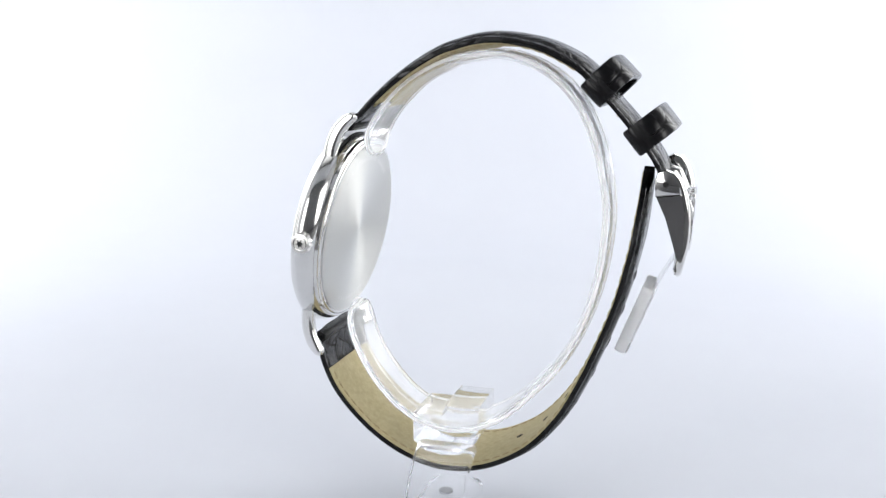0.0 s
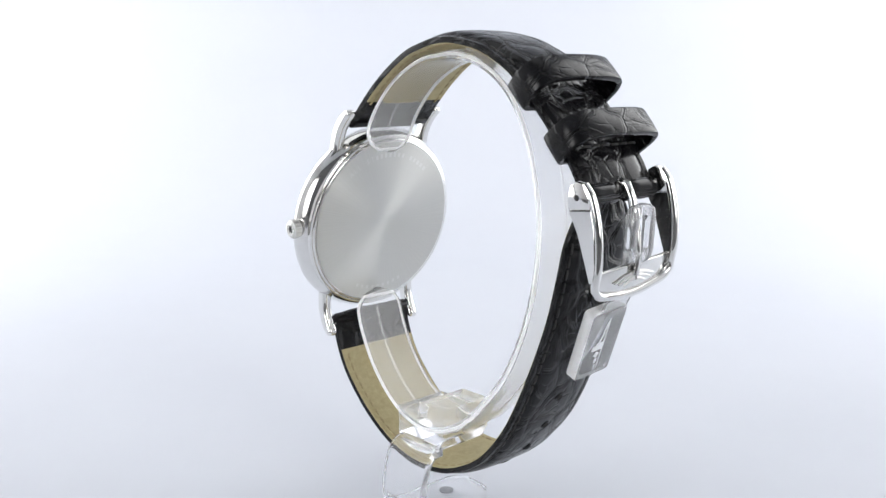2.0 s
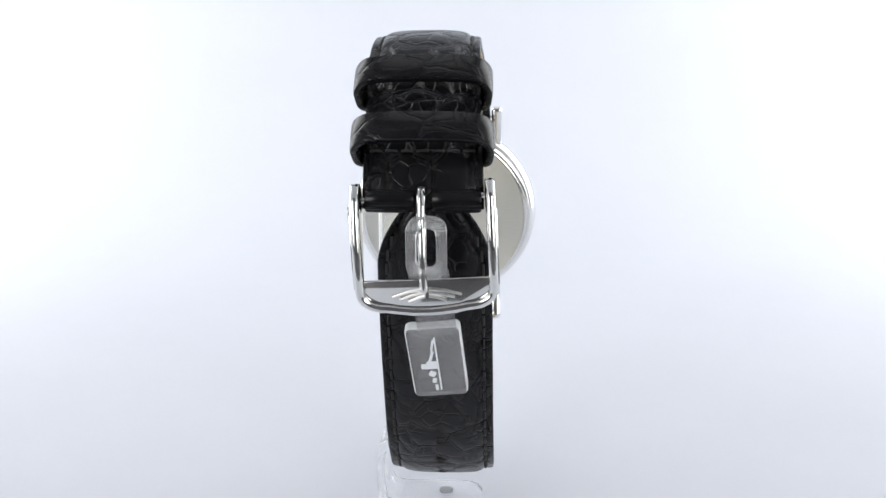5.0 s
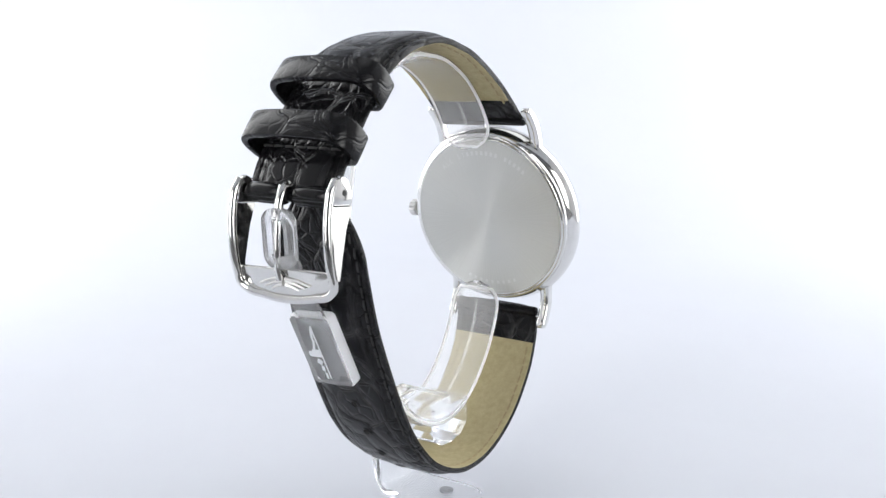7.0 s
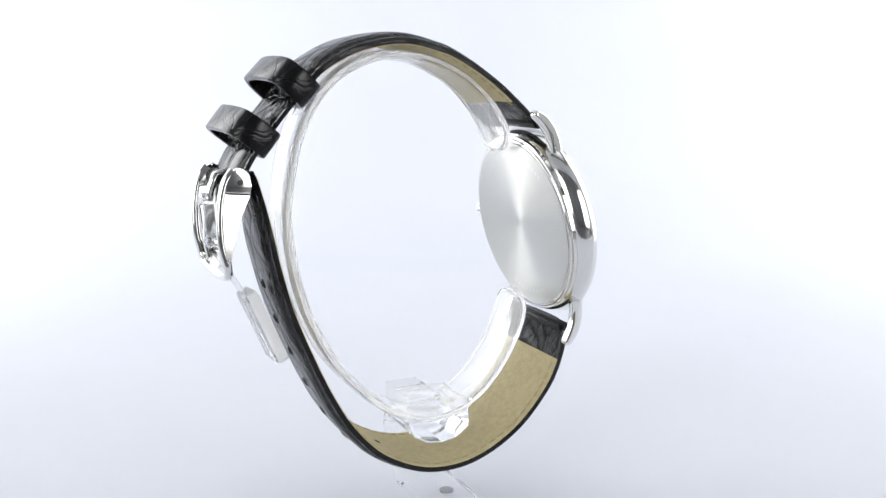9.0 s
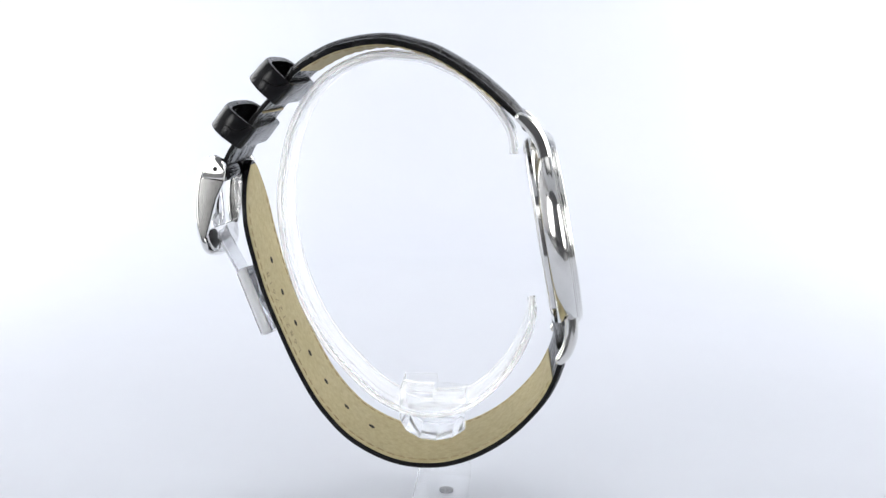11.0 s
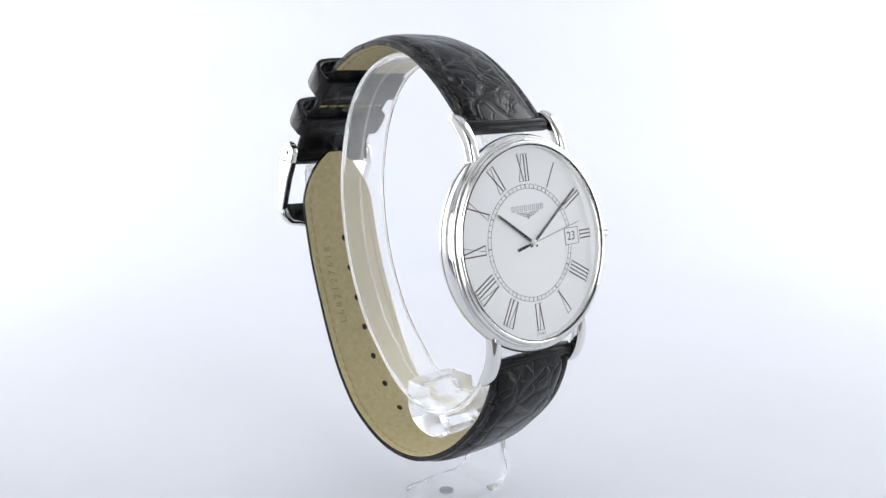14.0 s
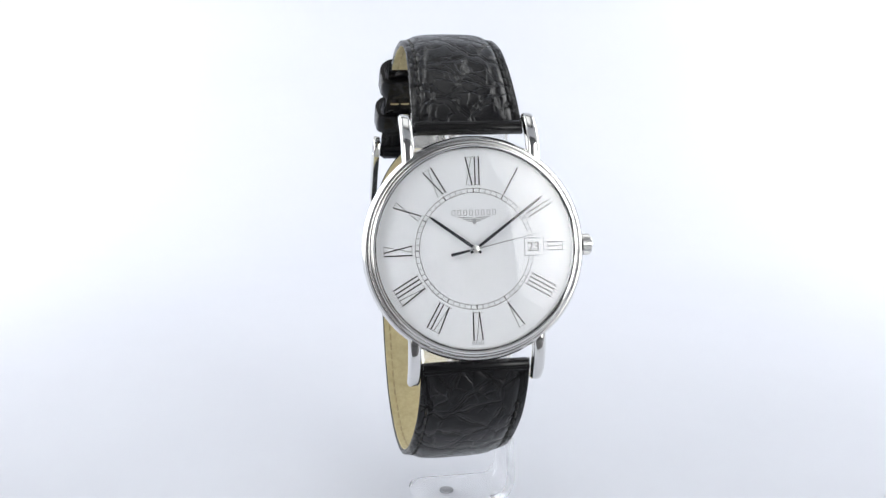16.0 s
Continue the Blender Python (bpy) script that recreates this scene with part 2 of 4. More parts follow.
def pillow(outline, depth, r):
    """Like prism, but the rims are rounded over r by drawing the outline in; outline in either turning sense."""
    p = np.array(outline, float)
    t = np.roll(p, -1, 0) - np.roll(p, 1, 0)
    t /= np.linalg.norm(t, axis=1)[:, None] + 1e-9
    area = np.sum(p[:, 0] * np.roll(p[:, 1], -1) - np.roll(p[:, 0], -1) * p[:, 1])
    inner = np.stack([-t[:, 1], t[:, 0]], 1) * (1 if area > 0 else -1)
    bm = bmesh.new()
    steps = [radians(a) for a in (90, 68, 45, 22, 0)]
    layers = [(-depth / 2 + r * (1 - math.sin(a)), r * (1 - math.cos(a))) for a in steps]
    layers += [(-z, off) for z, off in reversed(layers)]
    rings = [[bm.verts.new((x * MM, y * MM, z * MM)) for x, y in p + inner * off] for z, off in layers]
    for a, b in zip(rings, rings[1:]):
        for k in range(len(a)):
            j = (k + 1) % len(a)
            bm.faces.new((a[k], a[j], b[j], b[k]))
    bm.faces.new(rings[0][::-1])
    bm.faces.new(rings[-1])
    return bm


def rounded(w, h, r, n=6):
    pts = []
    for cx, cy, a0 in ((w / 2 - r, h / 2 - r, 0), (-w / 2 + r, h / 2 - r, 90), (-w / 2 + r, -h / 2 + r, 180), (w / 2 - r, -h / 2 + r, 270)):
        for k in range(n + 1):
            a = radians(a0 + 90 * k / n)
            pts.append((cx + r * math.cos(a), cy + r * math.sin(a)))
    return pts


def spline(ctrl, step):
    """Catmull-Rom through the control points, resampled every step mm."""
    c = [np.array(p, float) for p in ctrl]
    c = [2 * c[0] - c[1]] + c + [2 * c[-1] - c[-2]]
    fine = []
    for i in range(1, len(c) - 2):
        for k in range(24):
            t = k / 24
            fine.append(0.5 * (2 * c[i] + (c[i + 1] - c[i - 1]) * t + (2 * c[i - 1] - 5 * c[i] + 4 * c[i + 1] - c[i + 2]) * t * t
                               + (3 * c[i] - c[i - 1] - 3 * c[i + 1] + c[i + 2]) * t ** 3))
    fine.append(c[-2])
    fine = np.array(fine)
    d = np.concatenate([[0], np.cumsum(np.linalg.norm(np.diff(fine, axis=0), axis=1))])
    n = max(2, int(round(d[-1] / step)))
    s = np.linspace(0, d[-1], n + 1)
    pts = np.stack([np.interp(s, d, fine[:, k]) for k in range(fine.shape[1])], 1)
    return s, pts


def tube(points, radius, seg=12, closed=False, flat=1.0):
    """Round rod along 3D points in mm."""
    bm = bmesh.new()
    p = [Vector(q) for q in points]
    n = len(p)
    rings = []
    ref = None
    for i in range(n):
        a = p[(i - 1) % n] if closed or i else p[0]
        b = p[(i + 1) % n] if closed or i < n - 1 else p[-1]
        t = (b - a).normalized()
        if ref is None:
            ref = Vector((1, 0, 0)) if abs(t.x) < 0.9 else Vector((0, 1, 0))
        ref = (ref - t * ref.dot(t)).normalized()
        side = t.cross(ref)
        r = radius(i / (n - 1)) if callable(radius) else radius
        rings.append([bm.verts.new((p[i] + (ref * math.cos(u) * flat + side * math.sin(u)) * r) * MM)
                      for u in (2 * math.pi * k / seg for k in range(seg))])
    m = n if closed else n - 1
    for i in range(m):
        a, b = rings[i], rings[(i + 1) % n]
        for k in range(seg):
            bm.faces.new((a[k], a[(k + 1) % seg], b[(k + 1) % seg], b[k]))
    if not closed:
        bm.faces.new(rings[0][::-1])
        bm.faces.new(rings[-1])
    return bm


def writing(text, size, depth, mat, parent, at, name="lettering", spacing=1.0):
    cu = bpy.data.curves.new("words", "FONT")
    cu.body, cu.size, cu.extrude, cu.align_x, cu.align_y = text, size * MM, depth * MM, "CENTER", "CENTER"
    cu.space_character = spacing
    cu.resolution_u = 3
    tmp = new("words", cu)
    bpy.context.view_layer.update()
    me = bpy.data.meshes.new_from_object(tmp.evaluated_get(bpy.context.evaluated_depsgraph_get()))
    bpy.data.objects.remove(tmp)
    bpy.data.curves.remove(cu)
    me.materials.clear()
    me.materials.append(mat)
    me.name = name
    ob = new(name, me)
    ob.parent = parent
    ob.matrix_basis = at
    return ob


class Band:
    """A strip that runs along a path in the yz plane (mm); u across is x."""

    def __init__(self, ctrl, step, shift=lambda f: 0.0):
        self.s, self.p = spline(ctrl, step)
        g = np.gradient(self.p, axis=0)
        self.t = g / np.linalg.norm(g, axis=1)[:, None]
        self.n = np.stack([-self.t[:, 1], self.t[:, 0]], 1)
        self.length = self.s[-1]
        self.shift = shift

    def at(self, s):
        q = [np.interp(s, self.s, v) for v in (self.p[:, 0], self.p[:, 1], self.t[:, 0], self.t[:, 1])]
        t = np.array(q[2:]) / np.hypot(*q[2:])
        return np.array(q[:2]), t, np.array([-t[1], t[0]])

    def nearest(self, y, z):
        return self.s[np.argmin((self.p[:, 0] - y) ** 2 + (self.p[:, 1] - z) ** 2)]

    def place(self, s, x, out):
        """Pose with x across, y along the path, z outwards."""
        p, t, n = self.at(s)
        m = Matrix(((1, 0, 0, (x + self.shift(s / self.length)) * MM),
                    (0, t[0], n[0], (p[0] + n[0] * out) * MM),
                    (0, t[1], n[1], (p[1] + n[1] * out) * MM), (0, 0, 0, 1)))
        return m

    def sweep(self, half, top, bottom, across=14, s0=0.0, s1=None, power=4.0, edge=0.5, profile=None):
        """Solid strip: half(s) width, top(s) and bottom(s) heights off the path; the top is padded towards the middle, or follows rows of (u, height)."""
        across = len(profile) - 1 if profile else across
        s1 = self.length if s1 is None else s1
        bm = bmesh.new()
        lay = bm.loops.layers.uv.new("UVMap")
        uvs, under = {}, {}
        rings = []
        for s in [v for v in self.s if s0 - 1e-6 <= v <= s1 + 1e-6]:
            p, _, n = self.at(s)
            h, a, b = half(s), top(s), bottom(s)
            sh = self.shift(s / self.length)
            ring = []
            row = profile or [(u, edge + (1 - edge) * (1 - abs(u) ** power)) for u in (-1 + 2 * k / across for k in range(across + 1))]
            for u, f in row:
                ring.append((u * h, b + (a - b) * f))
            for u, f in reversed(row):
                ring.append((u * h * 0.985, b))
            vs = []
            for x, v in ring:
                w = bm.verts.new(((x + sh) * MM, (p[0] + n[0] * v) * MM, (p[1] + n[1] * v) * MM))
                uvs[w] = (x, s)
                under[w] = len(vs) > across
                vs.append(w)
            rings.append(vs)
        m = len(rings[0])
        for a, b in zip(rings, rings[1:]):
            for k in range(m):
                f = bm.faces.new((a[k], a[(k + 1) % m], b[(k + 1) % m], b[k]))
                f.material_index = 1 if k in (across, m - 1) else 0
        bm.faces.new(rings[0][::-1])
        bm.faces.new(rings[-1])
        for f in bm.faces:
            for lp in f.loops:
                x, v = uvs[lp.vert]
                if f.material_index and under[lp.vert]:
                    x *= 1.25
                lp[lay].uv = (x, v)
            f.material_index = 0
        return bm


# ---- paper sweep, lamps and the added booth ----
def sheet(name, corners, thick, mat, label):
    a, b, c, d = [Vector(v) for v in corners]
    nrm = (b - a).cross(d - a).normalized() * thick
    bm = bmesh.new()
    lo = [bm.verts.new(v) for v in (a, b, c, d)]
    hi = [bm.verts.new(v + nrm) for v in (a, b, c, d)]
    bm.faces.new(lo)
    bm.faces.new(hi[::-1])
    for k in range(4):
        bm.faces.new((lo[k], lo[(k + 1) % 4], hi[(k + 1) % 4], hi[k]))
    return tagged(part(name, bm, mat, smooth=False), label, "wall", kind="structure")


FLOOR_Z = -0.0045
HALF, BACK, FRONT, TOP = 0.42, 0.42, -0.46, 0.62


def backdrop():
    """One white sheet: table top that sweeps up into the rear wall."""
    bm = bmesh.new()
    r = 0.16
    prof = [(-0.14, 0.0), (0.0, 0.0), (0.12, 0.0), (BACK - r, 0.0)]
    prof += [(BACK - r + r * math.sin(radians(a)), r - r * math.cos(radians(a))) for a in range(6, 91, 6)]
    prof += [(BACK, 0.4), (BACK, TOP)]
    rows = [[bm.verts.new((x, y, FLOOR_Z + z)) for x in (-HALF, -0.2, 0.0, 0.2, HALF)] for y, z in prof]
    for a, b in zip(rows, rows[1:]):
        for k in range(4):
            bm.faces.new((a[k], a[k + 1], b[k + 1], b[k]))
    ob = part("backdrop", bm, PAPER)
    so = ob.modifiers.new("thickness", "SOLIDIFY")
    so.thickness, so.offset = 0.002, -1
    tagged(ob, "seamless pale blue-white paper sweep under and behind the watch", "backdrop", kind="structure")


def softbox(name, w, h, m, mat, label):
    e = tagged(new(name), label, "softbox", group="studio softboxes")
    e.matrix_world = m
    part("diffuser", prism(rounded(w, h, 12), 2), mat, e, "glowing white diffuser", smooth=False)
    bm = bmesh.new()
    for x0, x1, y0, y1 in ((-w / 2 - 8, w / 2 + 8, h / 2 + 1, h / 2 + 9), (-w / 2 - 8, w / 2 + 8, -h / 2 - 9, -h / 2 - 1),
                           (-w / 2 - 9, -w / 2 - 1, -h / 2, h / 2), (w / 2 + 1, w / 2 + 9, -h / 2, h / 2)):
        part_bm = box(x1 - x0, y1 - y0, 20, 1.5)
        bmesh.ops.translate(part_bm, vec=((x0 + x1) / 2 * MM, (y0 + y1) / 2 * MM, 4 * MM), verts=part_bm.verts)
        me = bpy.data.meshes.new("rail")
        part_bm.to_mesh(me)
        part_bm.free()
        bm.from_mesh(me)
        bpy.data.meshes.remove(me)
    part("frame", bm, DARKFABRIC, e, "black frame", smooth=False)
    return e


backdrop()
# side walls and ceiling stay out of view; added for bounce and reflections
sheet("wall_left", [(-HALF, FRONT, FLOOR_Z), (-HALF, BACK, FLOOR_Z), (-HALF, BACK, TOP), (-HALF, FRONT, TOP)], 0.003, GREYWALL, "unseen grey wall, added for bounce and for the steel's reflections")
sheet("wall_right", [(HALF, BACK, FLOOR_Z), (HALF, FRONT, FLOOR_Z), (HALF, FRONT, TOP), (HALF, BACK, TOP)], 0.003, GREYWALL, "unseen grey wall, added for bounce and for the steel's reflections")
tagged(sheet("ceiling", [(-HALF, FRONT, TOP + 0.003), (-HALF, BACK, TOP + 0.003), (HALF, BACK, TOP + 0.003), (HALF, FRONT, TOP + 0.003)], 0.003, BOOTHTOP, "unseen white ceiling, added to bounce light down"), category="ceiling")
# added behind the camera so polished parts reflect something dark
sheet("wall_front", [(-HALF, FRONT - 0.003, FLOOR_Z), (HALF, FRONT - 0.003, FLOOR_Z), (HALF, FRONT - 0.003, TOP), (-HALF, FRONT - 0.003, TOP)], 0.003, FRONTSCREEN, "unseen dark grey screen behind the camera, added for dark reflections")

# added slab: past the paper's front edge the steel reflects dark
bm = box(2 * HALF / MM, (BACK - FRONT) / MM, 20, 1.0)
tagged(part("floor", bm, DARKTABLE, smooth=False, at=pose(0, (BACK + FRONT) / 2, FLOOR_Z - 0.0135)), "unseen dark grey slab under the paper sweep, added to darken reflections from below", "table top", kind="structure")
softbox("softbox", 204, 300, look((0.262, -0.305, 0.16), (0.0, 0.0, 0.06)) @ pose(0, 0, 0, 0, 180, 0), GLOW_FRONT, "white softbox lamp standing beside the camera")
softbox("softbox", 204, 300, look((-0.262, -0.305, 0.16), (0.0, 0.0, 0.06)) @ pose(0, 0, 0, 0, 180, 0), GLOW_FRONT, "white softbox lamp standing beside the camera")
softbox("side_softbox", 384, 480, look((0.30, 0.21, 0.22), (0.0, 0.25, 0.18)) @ pose(0, 0, 0, 0, 180, 0), GLOW_SIDE, "white softbox lamp against the added booth's side")
softbox("side_softbox", 384, 480, look((-0.30, 0.21, 0.22), (0.0, 0.25, 0.18)) @ pose(0, 0, 0, 0, 180, 0), GLOW_SIDE, "white softbox lamp against the added booth's side")
# the overhead panel is an added fill for the floor
softbox("top_fill", 420, 420, look((0.0, 0.05, 0.58), (0.0, 0.051, 0.0)) @ pose(0, 0, 0, 0, 180, 0), GLOW_TOP, "added fill panel overhead, out of view, that brightens the floor")

# ---- the watch ----
watch = tagged(new("wristwatch"), "round steel wristwatch, white dial, black embossed strap, on clear stand", "wristwatch")
TILT = 10.1
CASE = Matrix(((1, 0, 0, 1.15 * MM), (0, math.sin(radians(TILT)), -math.cos(radians(TILT)), -22.16 * MM),
               (0, math.cos(radians(TILT)), math.sin(radians(TILT)), 55.32 * MM), (0, 0, 0, 1)))


def cpose(x, y, z, rz=0.0):
    """A pose on the dial, mm: x to 3 o'clock, y to 12, z out of the dial."""
    return CASE @ pose(x * MM, y * MM, z * MM, 0, 0, rz)


def clock(deg, r, z, turn=0.0):
    """Pose at a clock angle: y points outwards."""
    return cpose(r * math.sin(radians(deg)), r * math.cos(radians(deg)), z, -deg + turn)


def sunburst_disc(profile, seg):
    """Flat disc whose first texture axis runs round the middle."""
    bm = bmesh.new()
    lay = bm.loops.layers.uv.new("UVMap")
    pt = lambda r, h, a: (r * MM * math.cos(a), r * MM * math.sin(a), h * MM)
    for k in range(seg):
        a0, a1 = 2 * math.pi * k / seg, 2 * math.pi * (k + 1) / seg
        for (r0, h0), (r1, h1) in zip(profile, profile[1:]):
            quad = [(r0, h0, a0), (r1, h1, a0), (r1, h1, a1), (r0, h0, a1)]
            quad = quad[:3] if r0 == 0 else quad
            f = bm.faces.new([bm.verts.new(pt(*q)) for q in quad])
            for lp, q in zip(f.loops, quad):
                lp[lay].uv = ((a0 + a1) / 2 if q[0] == 0 else q[2], q[0])
    bmesh.ops.remove_doubles(bm, verts=bm.verts, dist=1e-7)
    return bm


def build_case():
    body = part("case_body", lathe([(17.4, -3.4), (18.4, -3.1), (19.2, -2.4), (19.75, -1.3), (20.0, -0.3), (19.95, 0.3), (19.6, 0.85), (19.0, 1.0), (18.0, 1.0)], 160),
                STEEL, watch, "polished steel middle case", at=CASE)
    part("bezel", lathe([(19.15, 0.7), (19.45, 0.85), (19.52, 1.0), (19.42, 1.18), (19.2, 1.26), (19.0, 1.2), (18.98, 1.35), (18.97, 1.5), (18.87, 1.66), (18.68, 1.72), (18.52, 1.64), (18.5, 1.8), (18.44, 1.98), (18.3, 2.08), (18.1, 2.1), (17.95, 2.0), (17.85, 0.2)], 160),
         STEEL, body, "stepped polished bezel", at=CASE)
    part("back_ring", lathe([(18.7, -2.9), (18.6, -3.5), (18.25, -3.72), (18.05, -3.7), (17.95, -3.85), (17.6, -4.0), (17.4, -3.95)], 160), STEEL, body, "polished ring", at=CASE)
    back = part("case_back", sunburst_disc([(0, -4.05), (3, -4.05), (8, -4.05), (13, -4.05), (17.4, -4.05)], 160), SUNBURST, watch, "sunburst-brushed steel back", at=CASE)
    flip = CASE @ pose(0, 0, 0, 0, 180, 0)
    for k in range(19):
        a = radians((k - 9) * 4.6)
        m = flip @ pose(14.6 * MM * math.sin(a), 14.6 * MM * math.cos(a), 4.052 * MM, 0, 0, -math.degrees(a))
        if k < 6 and k != 3:
            writing("ALL ST"[k], 1.5, 0.008, ENGRAVE, back, m, "letter")
        elif k not in (3, 13):
            part("engraved_bar", box(0.6, 0.9, 0.012), ENGRAVE, back, smooth=False, at=m)
    for k in range(9):
        a = radians((k - 4) * 5.6)
        part("engraved_bar", box(0.6, 0.7, 0.012), ENGRAVE, back, smooth=False, at=flip @ pose(14.8 * MM * math.sin(a), -14.8 * MM * math.cos(a), 4.05 * MM, 0, 0, math.degrees(a)))
    part("crystal", lathe([(0, 2.35), (6, 2.32), (12, 2.2), (16.8, 2.02), (17.7, 1.9), (17.8, 1.5), (17.7, 1.1), (12, 1.25), (6, 1.36), (0, 1.4)], 128), CRYSTAL, watch, "clear slightly domed glass", at=CASE).visible_shadow = False
    crown = part("crown", lathe([(0, 0), (1.2, 0), (1.2, 0.9)], 24), STEEL, watch, "fluted steel crown", at=cpose(19.4, 0, -1.1) @ pose(0, 0, 0, 0, 90, 0))
    bm = bmesh.new()
    seg, rings = 48, []
    for r, h in ((0.0, 0.8), (1.7, 0.8), (1.95, 1.0), (1.95, 2.15), (1.75, 2.4), (0.9, 2.5), (0.0, 2.52)):
        rings.append([bm.verts.new((r * (0.89 if k % 4 in (1, 2) and 1.8 < r else 1) * MM * math.cos(2 * math.pi * k / seg),
                                    r * (0.89 if k % 4 in (1, 2) and 1.8 < r else 1) * MM * math.sin(2 * math.pi * k / seg), h * MM)) for k in range(seg)])
    for a, b in zip(rings, rings[1:]):
        for k in range(seg):
            bm.faces.new((a[k], a[(k + 1) % seg], b[(k + 1) % seg], b[k]))
    bmesh.ops.remove_doubles(bm, verts=bm.verts, dist=1e-7)
    part("knob", bm, SATIN, crown, smooth=False, at=cpose(19.15, 0, -1.1) @ pose(0, 0, 0, 0, 90, 0))
    face = cpose(19.15 + 2.5, 0, -1.1) @ pose(0, 0, 0, 0, 90, 0)
    part("crown_ring", lathe([(1.12, -0.1), (1.14, 0.1), (1.26, 0.12), (1.38, 0.08), (1.4, -0.1)], 40), STEEL, crown, at=face)
    for ang in (15, 75, 135):
        part("crown_relief", prism([(-0.95, 0.0), (-0.3, 0.16), (0.0, 0.3), (0.3, 0.16), (0.95, 0.0), (0.3, -0.16), (-0.3, -0.16)], 0.16, 0.03), DARKSTEEL, crown, "dark raised mark", smooth=False, at=face @ pose(0, 0, 0.03 * MM, 0, 0, ang))
    # lugs: outline in the side plane of the case (along y, height z)
    for sy in (1, -1):
        for sx in (1, -1):
            _, upper = spline([(14.5, 0.9), (17.0, 0.8), (19.5, 0.35), (21.7, -0.6), (23.4, -1.9), (24.35, -3.3), (24.4, -4.0), (24.1, -4.5), (23.6, -4.65), (23.0, -4.5)], 0.5)
            _, under = spline([(23.0, -4.5), (21.6, -3.45), (19.5, -2.3), (17.0, -1.7), (14.5, -1.6)], 0.6)
            bm = pillow([tuple(p) for p in upper] + [tuple(p) for p in under[1:]], 2.2, 0.75)
            m = CASE @ Matrix(((0, 0, 1, sx * 11.3 * MM), (sy, 0, 0, 0), (0, 1, 0, 0), (0, 0, 0, 1)))
            part("lug", bm, STEEL, watch, at=m)
        part("spring_bar", tube([(-10.4, 0, 0), (10.4, 0, 0)], 0.28, 12), STEEL, watch, at=cpose(0, sy * 22.0, -2.85 if sy > 0 else -3.2))


def strokes(bm, spec, height):
    """Stroke = (x at foot, x at head, width) in mm; slabs from foot to head."""
    for x0, x1, wd in spec:
        h = height / 2
        vs = [bm.verts.new((x * MM, y * MM, z * MM)) for z in (0, 0.06) for x, y in
              ((x0 - wd / 2, -h), (x0 + wd / 2, -h), (x1 + wd / 2, h), (x1 - wd / 2, h))]
        for q in ((3, 2, 1, 0), (4, 5, 6, 7), (0, 1, 5, 4), (1, 2, 6, 5), (2, 3, 7, 6), (3, 0, 4, 7)):
            bm.faces.new([vs[k] for k in q])


def roman(text, height):
    thick, thin = 0.22, 0.09
    wide = {"I": 0.72, "V": 1.5, "X": 1.5}
    total = sum(wide[c] for c in text)
    x = -total / 2
    spec = []
    for c in text:
        w = wide[c]
        m = x + w / 2
        if c == "I":
            spec.append((m, m, thick))
        elif c == "V":
            spec += [(m, m - w * 0.36, thick), (m, m + w * 0.36, thin)]
        else:
            spec += [(m + w * 0.36, m - w * 0.36, thick), (m - w * 0.36, m + w * 0.36, thin)]
        x += w
    bm = bmesh.new()
    strokes(bm, spec, height)
    for sgn in (-1, 1):
        strokes_bar(bm, -total / 2 + 0.12, total / 2 - 0.12, sgn * height / 2, 0.05)
    return bm


def strokes_bar(bm, x0, x1, y, t=0.07):
    vs = [bm.verts.new((a * MM, b * MM, z * MM)) for z in (0, 0.05) for a, b in ((x0, y - t / 2), (x1, y - t / 2), (x1, y + t / 2), (x0, y + t / 2))]
    for q in ((3, 2, 1, 0), (4, 5, 6, 7), (0, 1, 5, 4), (1, 2, 6, 5), (2, 3, 7, 6), (3, 0, 4, 7)):
        bm.faces.new([vs[k] for k in q])


